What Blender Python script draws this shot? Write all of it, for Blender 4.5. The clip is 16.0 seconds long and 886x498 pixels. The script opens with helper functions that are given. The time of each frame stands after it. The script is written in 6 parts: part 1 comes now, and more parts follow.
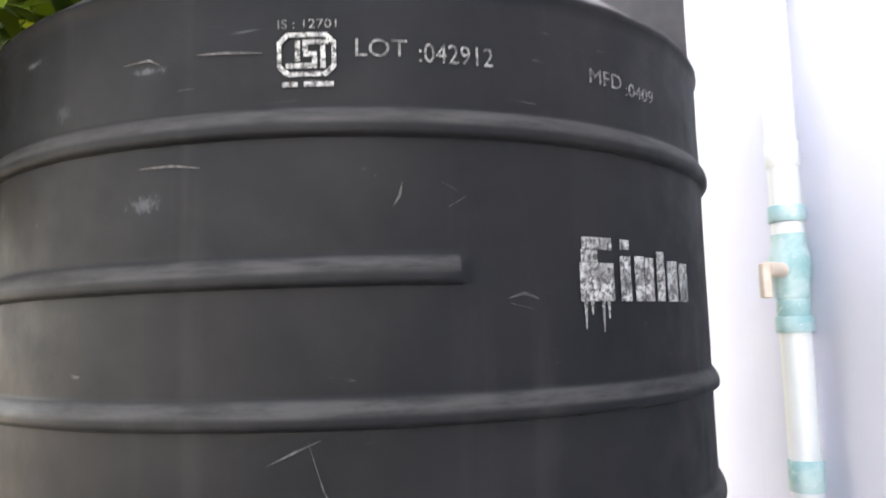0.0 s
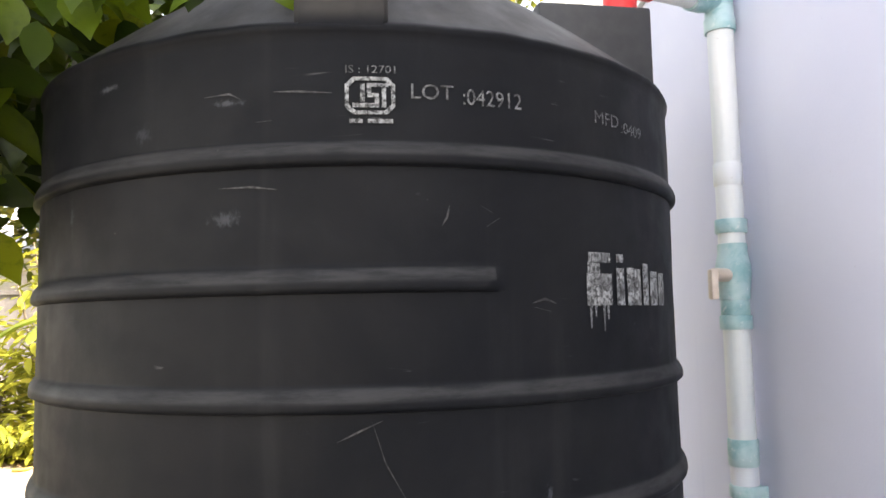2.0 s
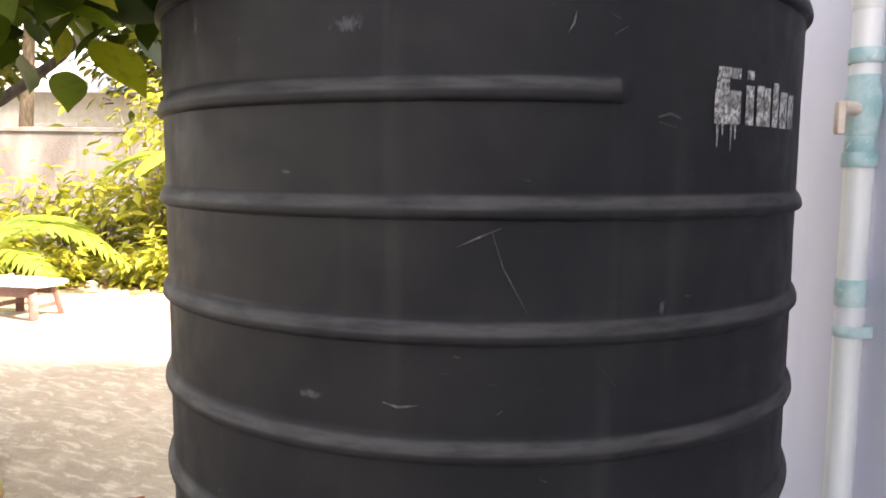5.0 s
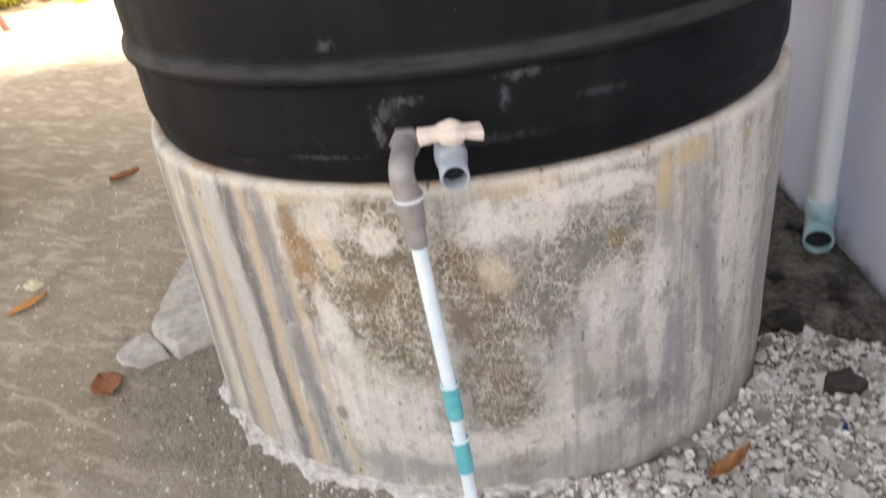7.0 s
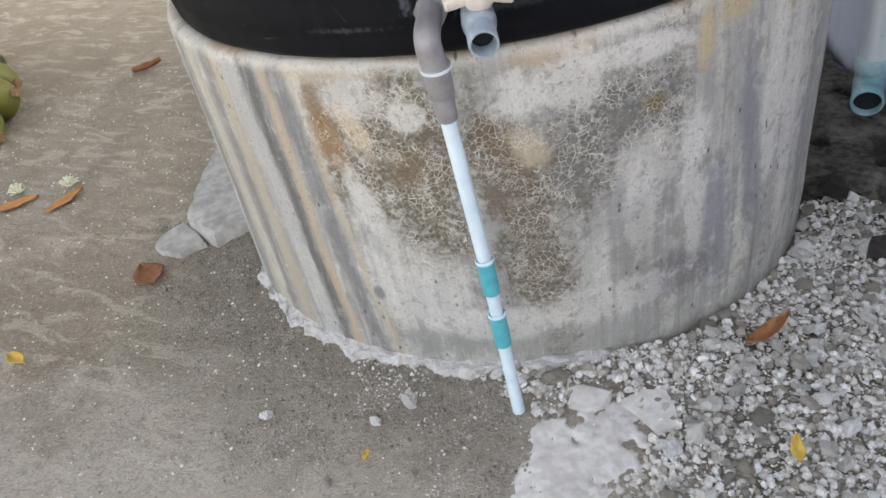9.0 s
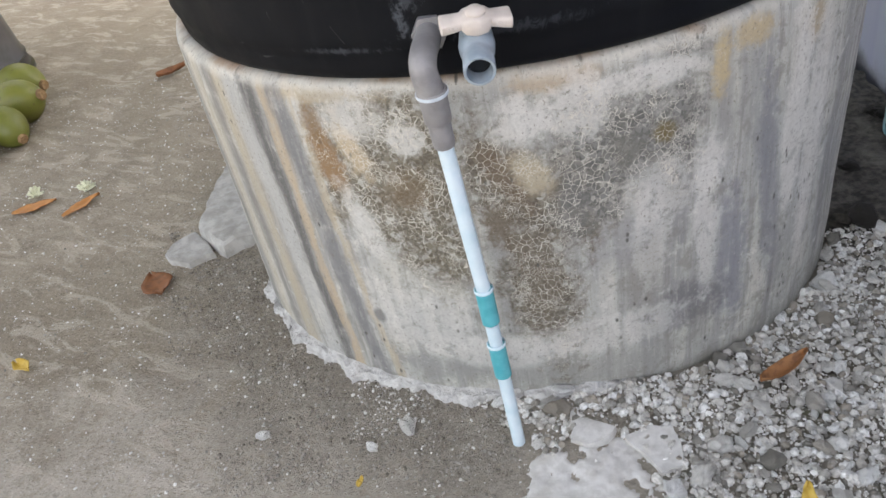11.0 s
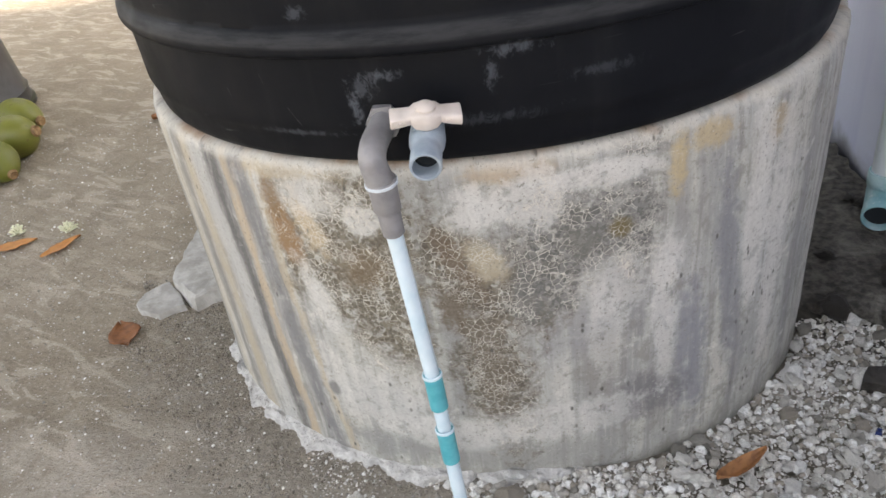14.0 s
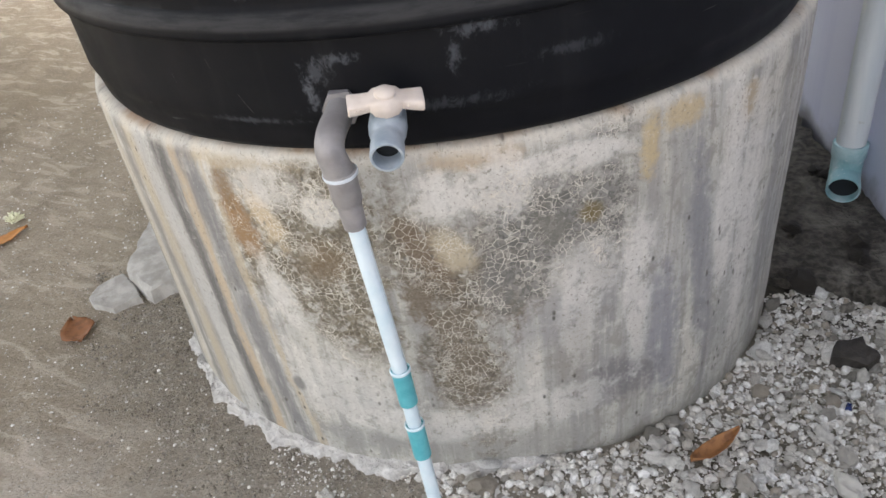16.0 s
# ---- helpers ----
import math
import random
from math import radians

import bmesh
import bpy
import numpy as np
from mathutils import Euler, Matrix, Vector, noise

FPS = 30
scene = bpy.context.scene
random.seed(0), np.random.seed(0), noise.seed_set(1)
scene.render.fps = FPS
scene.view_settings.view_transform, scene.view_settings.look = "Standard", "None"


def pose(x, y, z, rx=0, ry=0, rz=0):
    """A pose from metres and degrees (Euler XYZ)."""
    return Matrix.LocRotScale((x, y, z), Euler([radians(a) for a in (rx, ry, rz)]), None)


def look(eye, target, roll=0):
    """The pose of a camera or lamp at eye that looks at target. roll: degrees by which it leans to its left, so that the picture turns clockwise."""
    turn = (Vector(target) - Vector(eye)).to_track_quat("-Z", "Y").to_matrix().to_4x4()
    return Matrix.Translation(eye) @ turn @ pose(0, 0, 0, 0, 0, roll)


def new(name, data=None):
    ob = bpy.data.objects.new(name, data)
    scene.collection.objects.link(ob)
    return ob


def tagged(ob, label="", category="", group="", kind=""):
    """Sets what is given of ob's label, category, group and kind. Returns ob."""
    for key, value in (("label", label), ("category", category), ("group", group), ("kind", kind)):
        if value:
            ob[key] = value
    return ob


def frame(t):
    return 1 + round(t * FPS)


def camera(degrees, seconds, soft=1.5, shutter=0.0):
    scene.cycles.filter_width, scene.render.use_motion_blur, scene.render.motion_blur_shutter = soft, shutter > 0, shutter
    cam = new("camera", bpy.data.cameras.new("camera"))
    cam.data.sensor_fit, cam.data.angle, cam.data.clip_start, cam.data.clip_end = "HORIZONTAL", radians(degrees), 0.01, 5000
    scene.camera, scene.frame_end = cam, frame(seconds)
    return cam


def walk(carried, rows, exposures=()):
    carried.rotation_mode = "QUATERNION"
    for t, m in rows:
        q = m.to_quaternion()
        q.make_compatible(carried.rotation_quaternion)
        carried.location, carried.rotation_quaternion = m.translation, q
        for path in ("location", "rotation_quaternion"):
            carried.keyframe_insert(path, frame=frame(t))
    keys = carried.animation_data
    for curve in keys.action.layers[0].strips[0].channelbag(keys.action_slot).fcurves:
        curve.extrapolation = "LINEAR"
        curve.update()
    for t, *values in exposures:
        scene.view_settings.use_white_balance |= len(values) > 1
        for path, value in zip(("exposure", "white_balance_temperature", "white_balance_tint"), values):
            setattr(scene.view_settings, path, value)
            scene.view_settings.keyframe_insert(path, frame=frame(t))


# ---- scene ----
cam = camera(61.0, 16.0, soft=1.5, shutter=0.4)
PATH = [
    (0, pose(0.0350, -1.5232, 1.4261, 96.138, 1.643, -4.548)),
    (0.5, pose(-0.0586, -1.6008, 1.4545, 97.533, 3.215, -10.499)),
    (1, pose(-0.1358, -1.6733, 1.4487, 98.475, 3.060, -13.615)),
    (1.5, pose(-0.1498, -1.6903, 1.4469, 96.525, 1.214, -12.988)),
    (2, pose(-0.1406, -1.6825, 1.4437, 95.196, 1.202, -10.385)),
    (2.5, pose(-0.1432, -1.7075, 1.4464, 93.185, 2.150, -10.010)),
    (3, pose(-0.1524, -1.7034, 1.4354, 92.950, 1.924, -9.201)),
    (5.5, pose(-0.2046, -1.6768, 1.3463, 81.396, 0.843, -2.357)),
    (6, pose(-0.2151, -1.6954, 1.2258, 79.036, 3.912, -0.997)),
    (6.5, pose(-0.1960, -1.6625, 1.1707, 72.381, 7.022, -4.446)),
    (7, pose(-0.1982, -1.6232, 1.0846, 60.654, 7.097, -7.537)),
    (7.5, pose(-0.1994, -1.6234, 1.0706, 56.813, 8.300, -6.977)),
    (8, pose(-0.1951, -1.6245, 1.0663, 53.289, 9.826, -7.289)),
    (8.5, pose(-0.1926, -1.6169, 1.0634, 52.596, 10.446, -8.266)),
    (9, pose(-0.2013, -1.6117, 1.0624, 52.049, 10.191, -6.692)),
    (11.5, pose(-0.0975, -1.5187, 1.0598, 52.992, 10.543, -1.830)),
    (12, pose(-0.0275, -1.4484, 1.0666, 53.628, 9.489, 4.129)),
    (12.5, pose(-0.0181, -1.4591, 1.0736, 53.920, 9.707, -0.872)),
    (13, pose(-0.0372, -1.5017, 1.0781, 53.962, 8.861, -2.970)),
    (13.5, pose(-0.0561, -1.5173, 1.0873, 55.606, 7.710, -2.839)),
    (14, pose(-0.0664, -1.5248, 1.0932, 56.210, 7.873, -1.822)),
    (14.5, pose(-0.0735, -1.5149, 1.0937, 55.567, 9.679, -2.199)),
    (15, pose(-0.0722, -1.4798, 1.0830, 53.728, 9.901, -2.647)),
    (15.5, pose(-0.0656, -1.4640, 1.0876, 53.878, 8.855, -4.008)),
    (16, pose(-0.0656, -1.4733, 1.0859, 53.771, 7.592, -4.923)),
]
EXPOSURES = [(0.0, 3.7, 7150, 12), (0.5, 3.3, 7150, 12), (1.0, 2.92, 7150, 12), (1.5, 2.74, 7150, 12), (3.0, 3.0, 7150, 14), (5.5, 2.92, 7450, 17), (6.5, 2.60, 7600, 17), (7.5, 2.44, 7600, 14), (9.0, 2.26, 6800, 12), (11.5, 2.30, 6850, 12), (16.0, 2.34, 7150, 13)]
walk(cam, PATH, EXPOSURES)

# ---- light: low sun behind the house, bright hazy sky ----
SUN_DIR = Vector((0.75, -0.35, 0.56)).normalized()
world = bpy.data.worlds.new("sky")
scene.world = world
world.use_nodes = True
wn = world.node_tree
wn.nodes.clear()
sky = wn.nodes.new("ShaderNodeTexSky")
sky.sky_type = "NISHITA"
sky.sun_disc = False
sky.sun_elevation = math.asin(SUN_DIR.z)
sky.sun_rotation = math.atan2(SUN_DIR.x, SUN_DIR.y)
sky.air_density, sky.dust_density, sky.ozone_density = 1.0, 3.0, 0.6
bg = wn.nodes.new("ShaderNodeBackground")
bg.inputs["Strength"].default_value = 0.15
wo = wn.nodes.new("ShaderNodeOutputWorld")
haze = wn.nodes.new("ShaderNodeHueSaturation")
haze.inputs["Saturation"].default_value = 0.42
wn.links.new(sky.outputs[0], haze.inputs["Color"])
wn.links.new(haze.outputs[0], bg.inputs[0])
wn.links.new(bg.outputs[0], wo.inputs[0])
sun = new("sun", bpy.data.lights.new("sun", "SUN"))
sun.data.energy = 4.5
sun.data.angle = radians(3.0)
sun.data.color = (1.0, 0.93, 0.82)
sun.matrix_world = look(SUN_DIR * 20, (0, 0, 0))


# ---- node helper ----
class Nodes:
    def __init__(self, name):
        self.mat = bpy.data.materials.new(name)
        self.mat.use_nodes = True
        self.t = self.mat.node_tree
        self.t.nodes.clear()
        self.out = self.t.nodes.new("ShaderNodeOutputMaterial")

    def put(self, node, key, value):
        sock = node.inputs[key]
        if isinstance(value, bpy.types.NodeSocket):
            self.t.links.new(value, sock)
        elif isinstance(value, tuple) and len(value) == 3 and sock.type == "RGBA":
            sock.default_value = (*value, 1)
        else:
            sock.default_value = value

    def coords(self, kind="Object"):
        return self.t.nodes.new("ShaderNodeTexCoord").outputs[kind]

    def random(self):
        return self.t.nodes.new("ShaderNodeObjectInfo").outputs["Random"]

    def island(self):
        return self.t.nodes.new("ShaderNodeNewGeometry").outputs["Random Per Island"]

    def m(self, op, a, b=0.0, c=0.0, clamp=False):
        n = self.t.nodes.new("ShaderNodeMath")
        n.operation, n.use_clamp = op, clamp
        for i, v in enumerate((a, b, c)):
            self.put(n, i, v)
        return n.outputs[0]

    def split(self, vec):
        n = self.t.nodes.new("ShaderNodeSeparateXYZ")
        self.put(n, 0, vec)
        return n.outputs[0], n.outputs[1], n.outputs[2]

    def join(self, x, y, z):
        n = self.t.nodes.new("ShaderNodeCombineXYZ")
        for i, v in enumerate((x, y, z)):
            self.put(n, i, v)
        return n.outputs[0]

    def scaled(self, vec, s):
        n = self.t.nodes.new("ShaderNodeMapping")
        self.put(n, 0, vec)
        n.inputs["Scale"].default_value = s
        return n.outputs[0]

    def noise(self, vec, scale, detail=4.0, rough=0.55, warp=0.0):
        n = self.t.nodes.new("ShaderNodeTexNoise")
        self.put(n, "Vector", vec)
        self.put(n, "Scale", scale)
        self.put(n, "Detail", detail)
        self.put(n, "Roughness", rough)
        self.put(n, "Distortion", warp)
        return n.outputs["Fac"]

    def cells(self, vec, scale, feature="F1", rand=1.0):
        n = self.t.nodes.new("ShaderNodeTexVoronoi")
        n.feature = feature
        self.put(n, "Vector", vec)
        self.put(n, "Scale", scale)
        self.put(n, "Randomness", rand)
        return n.outputs["Distance"]

    def step(self, v, lo, hi, a=0.0, b=1.0):
        n = self.t.nodes.new("ShaderNodeMapRange")
        n.interpolation_type = "SMOOTHSTEP"
        for key, val in (("Value", v), ("From Min", lo), ("From Max", hi), ("To Min", a), ("To Max", b)):
            self.put(n, key, val)
        return n.outputs[0]

    def mix(self, f, a, b):
        n = self.t.nodes.new("ShaderNodeMix")
        n.data_type = "RGBA"
        self.put(n, 0, f)
        for key, v in ((6, a), (7, b)):
            self.put(n, key, v)
        return n.outputs[2]

    def bump(self, h, strength=0.3, dist=0.01):
        n = self.t.nodes.new("ShaderNodeBump")
        self.put(n, "Height", h)
        self.put(n, "Strength", strength)
        self.put(n, "Distance", dist)
        return n.outputs[0]

    def finish(self, color, rough=0.6, normal=None, metal=0.0, spec=0.5, leaf=0.0, coat=0.0):
        p = self.t.nodes.new("ShaderNodeBsdfPrincipled")
        self.put(p, "Base Color", color)
        self.put(p, "Roughness", rough)
        self.put(p, "Metallic", metal)
        self.put(p, "Specular IOR Level", spec)
        self.put(p, "Coat Weight", coat)
        if normal is not None:
            self.put(p, "Normal", normal)
        shader = p.outputs[0]
        if leaf:
            tr = self.t.nodes.new("ShaderNodeBsdfTranslucent")
            self.put(tr, 0, color)
            mx = self.t.nodes.new("ShaderNodeMixShader")
            self.put(mx, 0, leaf)
            self.t.links.new(shader, mx.inputs[1])
            self.t.links.new(tr.outputs[0], mx.inputs[2])
            shader = mx.outputs[0]
        self.t.links.new(shader, self.out.inputs[0])
        return self.mat


def simple(name, a, b, rough=0.5, scale=30.0, bump=0.1, dist=0.002, dirt=None, coat=0.0):
    """Two close tones with grain, an optional dirt tone in larger patches."""
    n = Nodes(name)
    v = n.coords()
    g = n.noise(v, scale, 6)
    col = n.mix(n.step(g, 0.35, 0.65), a, b)
    if dirt:
        col = n.mix(n.step(n.noise(v, scale * 0.2, 5, 0.6, 0.5), 0.5, 0.72, 0, 0.8), col, dirt)
    return n.finish(col, n.step(g, 0.2, 0.8, rough - 0.08, rough + 0.1), n.bump(g, bump, dist), coat=coat)


# ---- materials ----
def tank_plastic():
    n = Nodes("black_polyethylene")
    v = n.coords()
    x, y, z = n.split(v)
    u = n.m("MULTIPLY", n.m("ARCTAN2", x, n.m("MULTIPLY", y, -1.0)), 0.65)
    w = n.join(u, 0.0, z)
    # dusty mottling of the plastic
    pale_mix = n.noise(w, 2.2, 6, 0.62, 0.4)
    streak = n.noise(n.scaled(w, (14, 1, 0.9)), 1.0, 5, 0.6)
    fine = n.noise(v, 260, 3)
    base = n.mix(n.step(pale_mix, 0.35, 0.75), (0.0042, 0.0048, 0.0066), (0.0105, 0.0108, 0.0120))
    base = n.mix(n.step(streak, 0.52, 0.8, 0, 0.5), base, (0.020, 0.020, 0.021))
    scuff = n.m("MULTIPLY", n.step(n.noise(n.scaled(w, (3, 1, 30)), 3.0, 3, 0.5, 0.8), 0.69, 0.76), n.step(n.noise(w, 5, 3), 0.5, 0.62))
    base = n.mix(n.m("MULTIPLY", scuff, 0.5), base, (0.13, 0.13, 0.13))
    spots = n.step(n.cells(w, 21), 0.0, 0.055, 0.55, 0.0)
    keep = n.step(n.noise(w, 9, 2), 0.58, 0.66)
    base = n.mix(n.m("MULTIPLY", spots, keep), base, (0.24, 0.24, 0.23))
    # dome paler above the shoulder: sky light put into the colour
    dome_light = n.m("MULTIPLY", n.step(z, 1.222, 1.250), n.step(n.noise(w, 9, 5, 0.65), 0.30, 0.62, 0.45, 1.0))
    base = n.mix(dome_light, base, (0.040, 0.038, 0.036))
    # rib tops: sky highlight painted in with the dusty wear
    for t in (1.691, 1.514, 1.351, 1.173, 1.000, 0.828):
        dz = n.m("ABSOLUTE", n.m("SUBTRACT", z, t - 0.010 - 0.637))
        band = n.m("MULTIPLY", n.step(dz, 0.006, 0.013, 1.0, 0.0), n.step(n.noise(n.scaled(w, (9, 1, 60)), 1.0, 6, 0.7), 0.32, 0.62, 0.25, 1.0))
        if t == 1.514:
            band = n.m("MULTIPLY", band, n.step(u, radians(11.2) * 0.65, radians(11.5) * 0.65, 1.0, 0.0))
        base = n.mix(n.m("MULTIPLY", band, 0.7), base, (0.044, 0.044, 0.045))
    # chalky smears
    rag = n.noise(n.scaled(w, (1, 1, 0.7)), 85, 8, 0.78, 0.6)
    for deg, z0, ru, rz, k in ((-18.0, 0.726, 0.012, 0.040, 0.95), (-14.6, 0.768, 0.036, 0.011, 0.85), (-17.0, 0.752, 0.026, 0.022, 0.6), (-26, 0.687, 0.10, 0.007, 0.6), (0.5, 0.787, 0.055, 0.012, 0.9), (-2.3, 0.757, 0.012, 0.026, 0.75), (-22.6, 1.587, 0.032, 0.015, 0.45), (-50.5, 1.615, 0.010, 0.036, 0.45),
                               (-42, 1.802, 0.034, 0.006, 0.6), (-28.5, 1.052, 0.026, 0.008, 0.5), (-23, 0.85, 0.02, 0.014, 0.6), (10, 0.742, 0.06, 0.012, 0.35), (-35, 1.72, 0.02, 0.02, 0.3), (18.5, 1.19, 0.007, 0.016, 0.6), (-22, 1.752, 0.03, 0.007, 0.6), (-6, 0.70, 0.16, 0.012, 0.35)):
        du = n.m("DIVIDE", n.m("SUBTRACT", u, radians(deg) * 0.65), ru)
        dz = n.m("DIVIDE", n.m("SUBTRACT", z, z0 - 0.637), rz)
        d = n.m("ADD", n.m("SQRT", n.m("ADD", n.m("MULTIPLY", du, du), n.m("MULTIPLY", dz, dz))), n.m("MULTIPLY", n.m("SUBTRACT", rag, 0.46), 4.0))
        base = n.mix(n.step(d, 0.1, 1.0, k * 0.75, 0.0), base, (0.095, 0.103, 0.116))
    rough = n.step(n.noise(w, 12, 5), 0.3, 0.7, 0.50, 0.64)
    h = n.m("ADD", n.m("MULTIPLY", fine, 0.25), n.noise(w, 16, 4))
    return n.finish(base, rough, n.bump(h, 0.16, 0.004), spec=0.11)


def stencil_paint(name, tone):
    n = Nodes(name)
    v = n.coords()
    worn = n.step(n.noise(v, 150, 6, 0.7), 0.40, 0.58)
    worn2 = n.step(n.noise(v, 38, 4), 0.36, 0.6)
    col = n.mix(n.m("MULTIPLY", worn, n.m("ADD", n.m("MULTIPLY", worn2, 0.7), 0.3)), (0.022, 0.022, 0.023), tone)
    return n.finish(col, 0.7, n.bump(worn, 0.2, 0.001))


def scuff_paint():
    n = Nodes("scraped_plastic")
    v = n.coords()
    col = n.mix(n.step(n.noise(v, 150, 5, 0.7), 0.42, 0.62), (0.014, 0.014, 0.015), (0.065, 0.065, 0.066))
    return n.finish(col, 0.75)


def plinth_concrete():
    n = Nodes("stained_cement_render")
    v = n.coords()
    x, y, z = n.split(v)
    u = n.m("MULTIPLY", n.m("ARCTAN2", x, n.m("MULTIPLY", y, -1.0)), 0.70)
    w = n.join(u, 0.0, z)
    warp = n.noise(w, 11, 5, 0.6)
    warp2 = n.noise(w, 46, 7, 0.72, 0.2)
    ragged = n.m("ADD", n.m("MULTIPLY", n.m("SUBTRACT", warp, 0.5), 1.5), n.m("MULTIPLY", n.m("SUBTRACT", warp2, 0.5), 1.9))

    def blob(u0, z0, ru, rz, soft=0.35, amp=1.0, lean=0.0):
        """A ragged patch; lean slants it, in metres across for a metre up."""
        du = n.m("SUBTRACT", u, u0)
        if lean:
            du = n.m("SUBTRACT", du, n.m("MULTIPLY", n.m("SUBTRACT", z, z0), lean))
        du = n.m("DIVIDE", du, ru)
        dz = n.m("DIVIDE", n.m("SUBTRACT", z, z0), rz)
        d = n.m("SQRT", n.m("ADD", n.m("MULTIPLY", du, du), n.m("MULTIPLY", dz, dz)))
        d = n.m("ADD", d, n.m("MULTIPLY", ragged, amp))
        return n.step(d, 1 - soft, 1 + soft, 1.0, 0.0)

    def over(col, mask, tone, k=1.0):
        return n.mix(n.m("MULTIPLY", mask, k, clamp=True), col, tone)

    def most(masks):
        out = masks[0]
        for q in masks[1:]:
            out = n.m("MAXIMUM", out, q)
        return out

    tall = n.noise(n.scaled(w, (15, 1, 1.6)), 1.0, 6, 0.62, 0.25)
    thin = n.noise(n.scaled(w, (60, 1, 4.5)), 1.0, 5, 0.65, 0.1)
    big = n.noise(w, 5.0, 5, 0.6, 0.4)
    mott = n.noise(w, 24, 7, 0.7, 0.3)
    grit = n.noise(w, 210, 4, 0.65)
    # bare render: pale grey, beige in patches, trowelled and water-marked
    col = n.mix(n.step(big, 0.38, 0.64), (0.41, 0.405, 0.378), (0.485, 0.472, 0.42))
    col = n.mix(n.step(tall, 0.46, 0.62, 0, 0.75), col, (0.26, 0.258, 0.25))
    col = n.mix(n.step(tall, 0.30, 0.45, 0.75, 0.0), col, (0.60, 0.585, 0.54))
    col = n.mix(n.step(thin, 0.50, 0.66, 0, 0.6), col, (0.20, 0.192, 0.17))
    col = n.mix(n.step(thin, 0.32, 0.44, 0.45, 0.0), col, (0.60, 0.57, 0.49))
    col = n.mix(n.step(mott, 0.51, 0.62, 0, 0.7), col, (0.24, 0.23, 0.20))
    col = n.mix(n.step(mott, 0.32, 0.44, 0.6, 0.0), col, (0.68, 0.66, 0.60))
    # grey and violet-grey washes
    for u0, z0, ru, rz, tone, k, lean in ((0.31, 0.47, 0.018, 0.15, (0.30, 0.30, 0.29), 0.55, -0.1), (0.35, 0.30, 0.022, 0.20, (0.19, 0.195, 0.215), 0.75, -0.12), (0.268, 0.20, 0.030, 0.16, (0.20, 0.205, 0.235), 0.75, -0.1),
                                          (0.185, 0.14, 0.06, 0.05, (0.165, 0.16, 0.165), 0.9, 0.0), (0.10, 0.23, 0.030, 0.075, (0.24, 0.225, 0.20), 0.7, 0.0), (0.165, 0.45, 0.018, 0.14, (0.20, 0.20, 0.20), 0.8, 0.0),
                                          (0.05, 0.33, 0.05, 0.07, (0.27, 0.265, 0.265), 0.6, 0.0), (0.24, 0.50, 0.02, 0.10, (0.30, 0.295, 0.28), 0.6, -0.1), (0.42, 0.20, 0.03, 0.18, (0.27, 0.27, 0.26), 0.6, 0.0),
                                          (-0.27, 0.07, 0.10, 0.03, (0.27, 0.27, 0.255), 0.8, 0.0), (0.02, 0.05, 0.2, 0.03, (0.29, 0.285, 0.26), 0.7, 0.0)):
        col = over(col, n.m("MULTIPLY", blob(u0, z0, ru * 1.15, rz, 0.5, 1.2, lean), n.step(n.m("ADD", thin, n.m("MULTIPLY", mott, 0.6)), 0.56, 0.80, 0.45, 1.0)), tone, k)
    # crazed skin: cells of dark algae between pale raised cracks
    jig = n.t.nodes.new("ShaderNodeVectorMath")
    jig.operation = "MULTIPLY_ADD"
    nz = n.t.nodes.new("ShaderNodeTexNoise")
    n.put(nz, "Vector", w)
    n.put(nz, "Scale", 48.0)
    n.put(nz, "Detail", 3.0)
    n.t.links.new(nz.outputs["Color"], jig.inputs[0])
    jig.inputs[1].default_value = (0.011, 0, 0.011)
    n.t.links.new(w, jig.inputs[2])

    def craze(scale):
        net = n.cells(jig.outputs[0], scale, "DISTANCE_TO_EDGE")
        cell = n.t.nodes.new("ShaderNodeTexVoronoi")
        n.put(cell, "Vector", jig.outputs[0])
        n.put(cell, "Scale", scale)
        return net, n.split(cell.outputs["Color"])[0]

    net, pick = craze(92.0)
    net2, pick2 = craze(165.0)
    left = most([blob(-0.27, 0.49, 0.125, 0.125, 0.5, 1.5), blob(-0.24, 0.36, 0.065, 0.10, 0.5, 1.5), blob(-0.39, 0.43, 0.03, 0.05, 0.5, 1.5)])
    mid = most([blob(-0.085, 0.43, 0.065, 0.11, 0.5, 1.4, -0.35), blob(-0.075, 0.25, 0.055, 0.15, 0.5, 1.4, -0.15), blob(-0.01, 0.42, 0.05, 0.10, 0.5, 1.5)])
    right = most([blob(0.07, 0.50, 0.105, 0.075, 0.5, 1.5), blob(0.155, 0.48, 0.045, 0.085, 0.5, 1.5), blob(0.03, 0.42, 0.06, 0.05, 0.5, 1.5), blob(0.18, 0.62, 0.05, 0.02, 0.5, 1.5)])
    fleck = n.noise(w, 33, 6, 0.7, 0.3)
    for area, tone, tone2 in ((left, (0.165, 0.142, 0.10), (0.088, 0.070, 0.045)), (mid, (0.15, 0.125, 0.09), (0.075, 0.060, 0.042)), (right, (0.185, 0.182, 0.17), (0.10, 0.098, 0.09))):
        some = n.step(n.m("ADD", n.m("MULTIPLY", pick, 0.40), fleck), 0.54, 0.68)
        col = over(col, area, (0.36, 0.335, 0.285), 0.5)
        col = over(col, n.m("MULTIPLY", area, some), tone, 0.92)
        col = over(col, n.m("MULTIPLY", area, n.step(n.m("ADD", n.m("MULTIPLY", pick2, 0.4), mott), 0.64, 0.76)), tone2, 0.8)
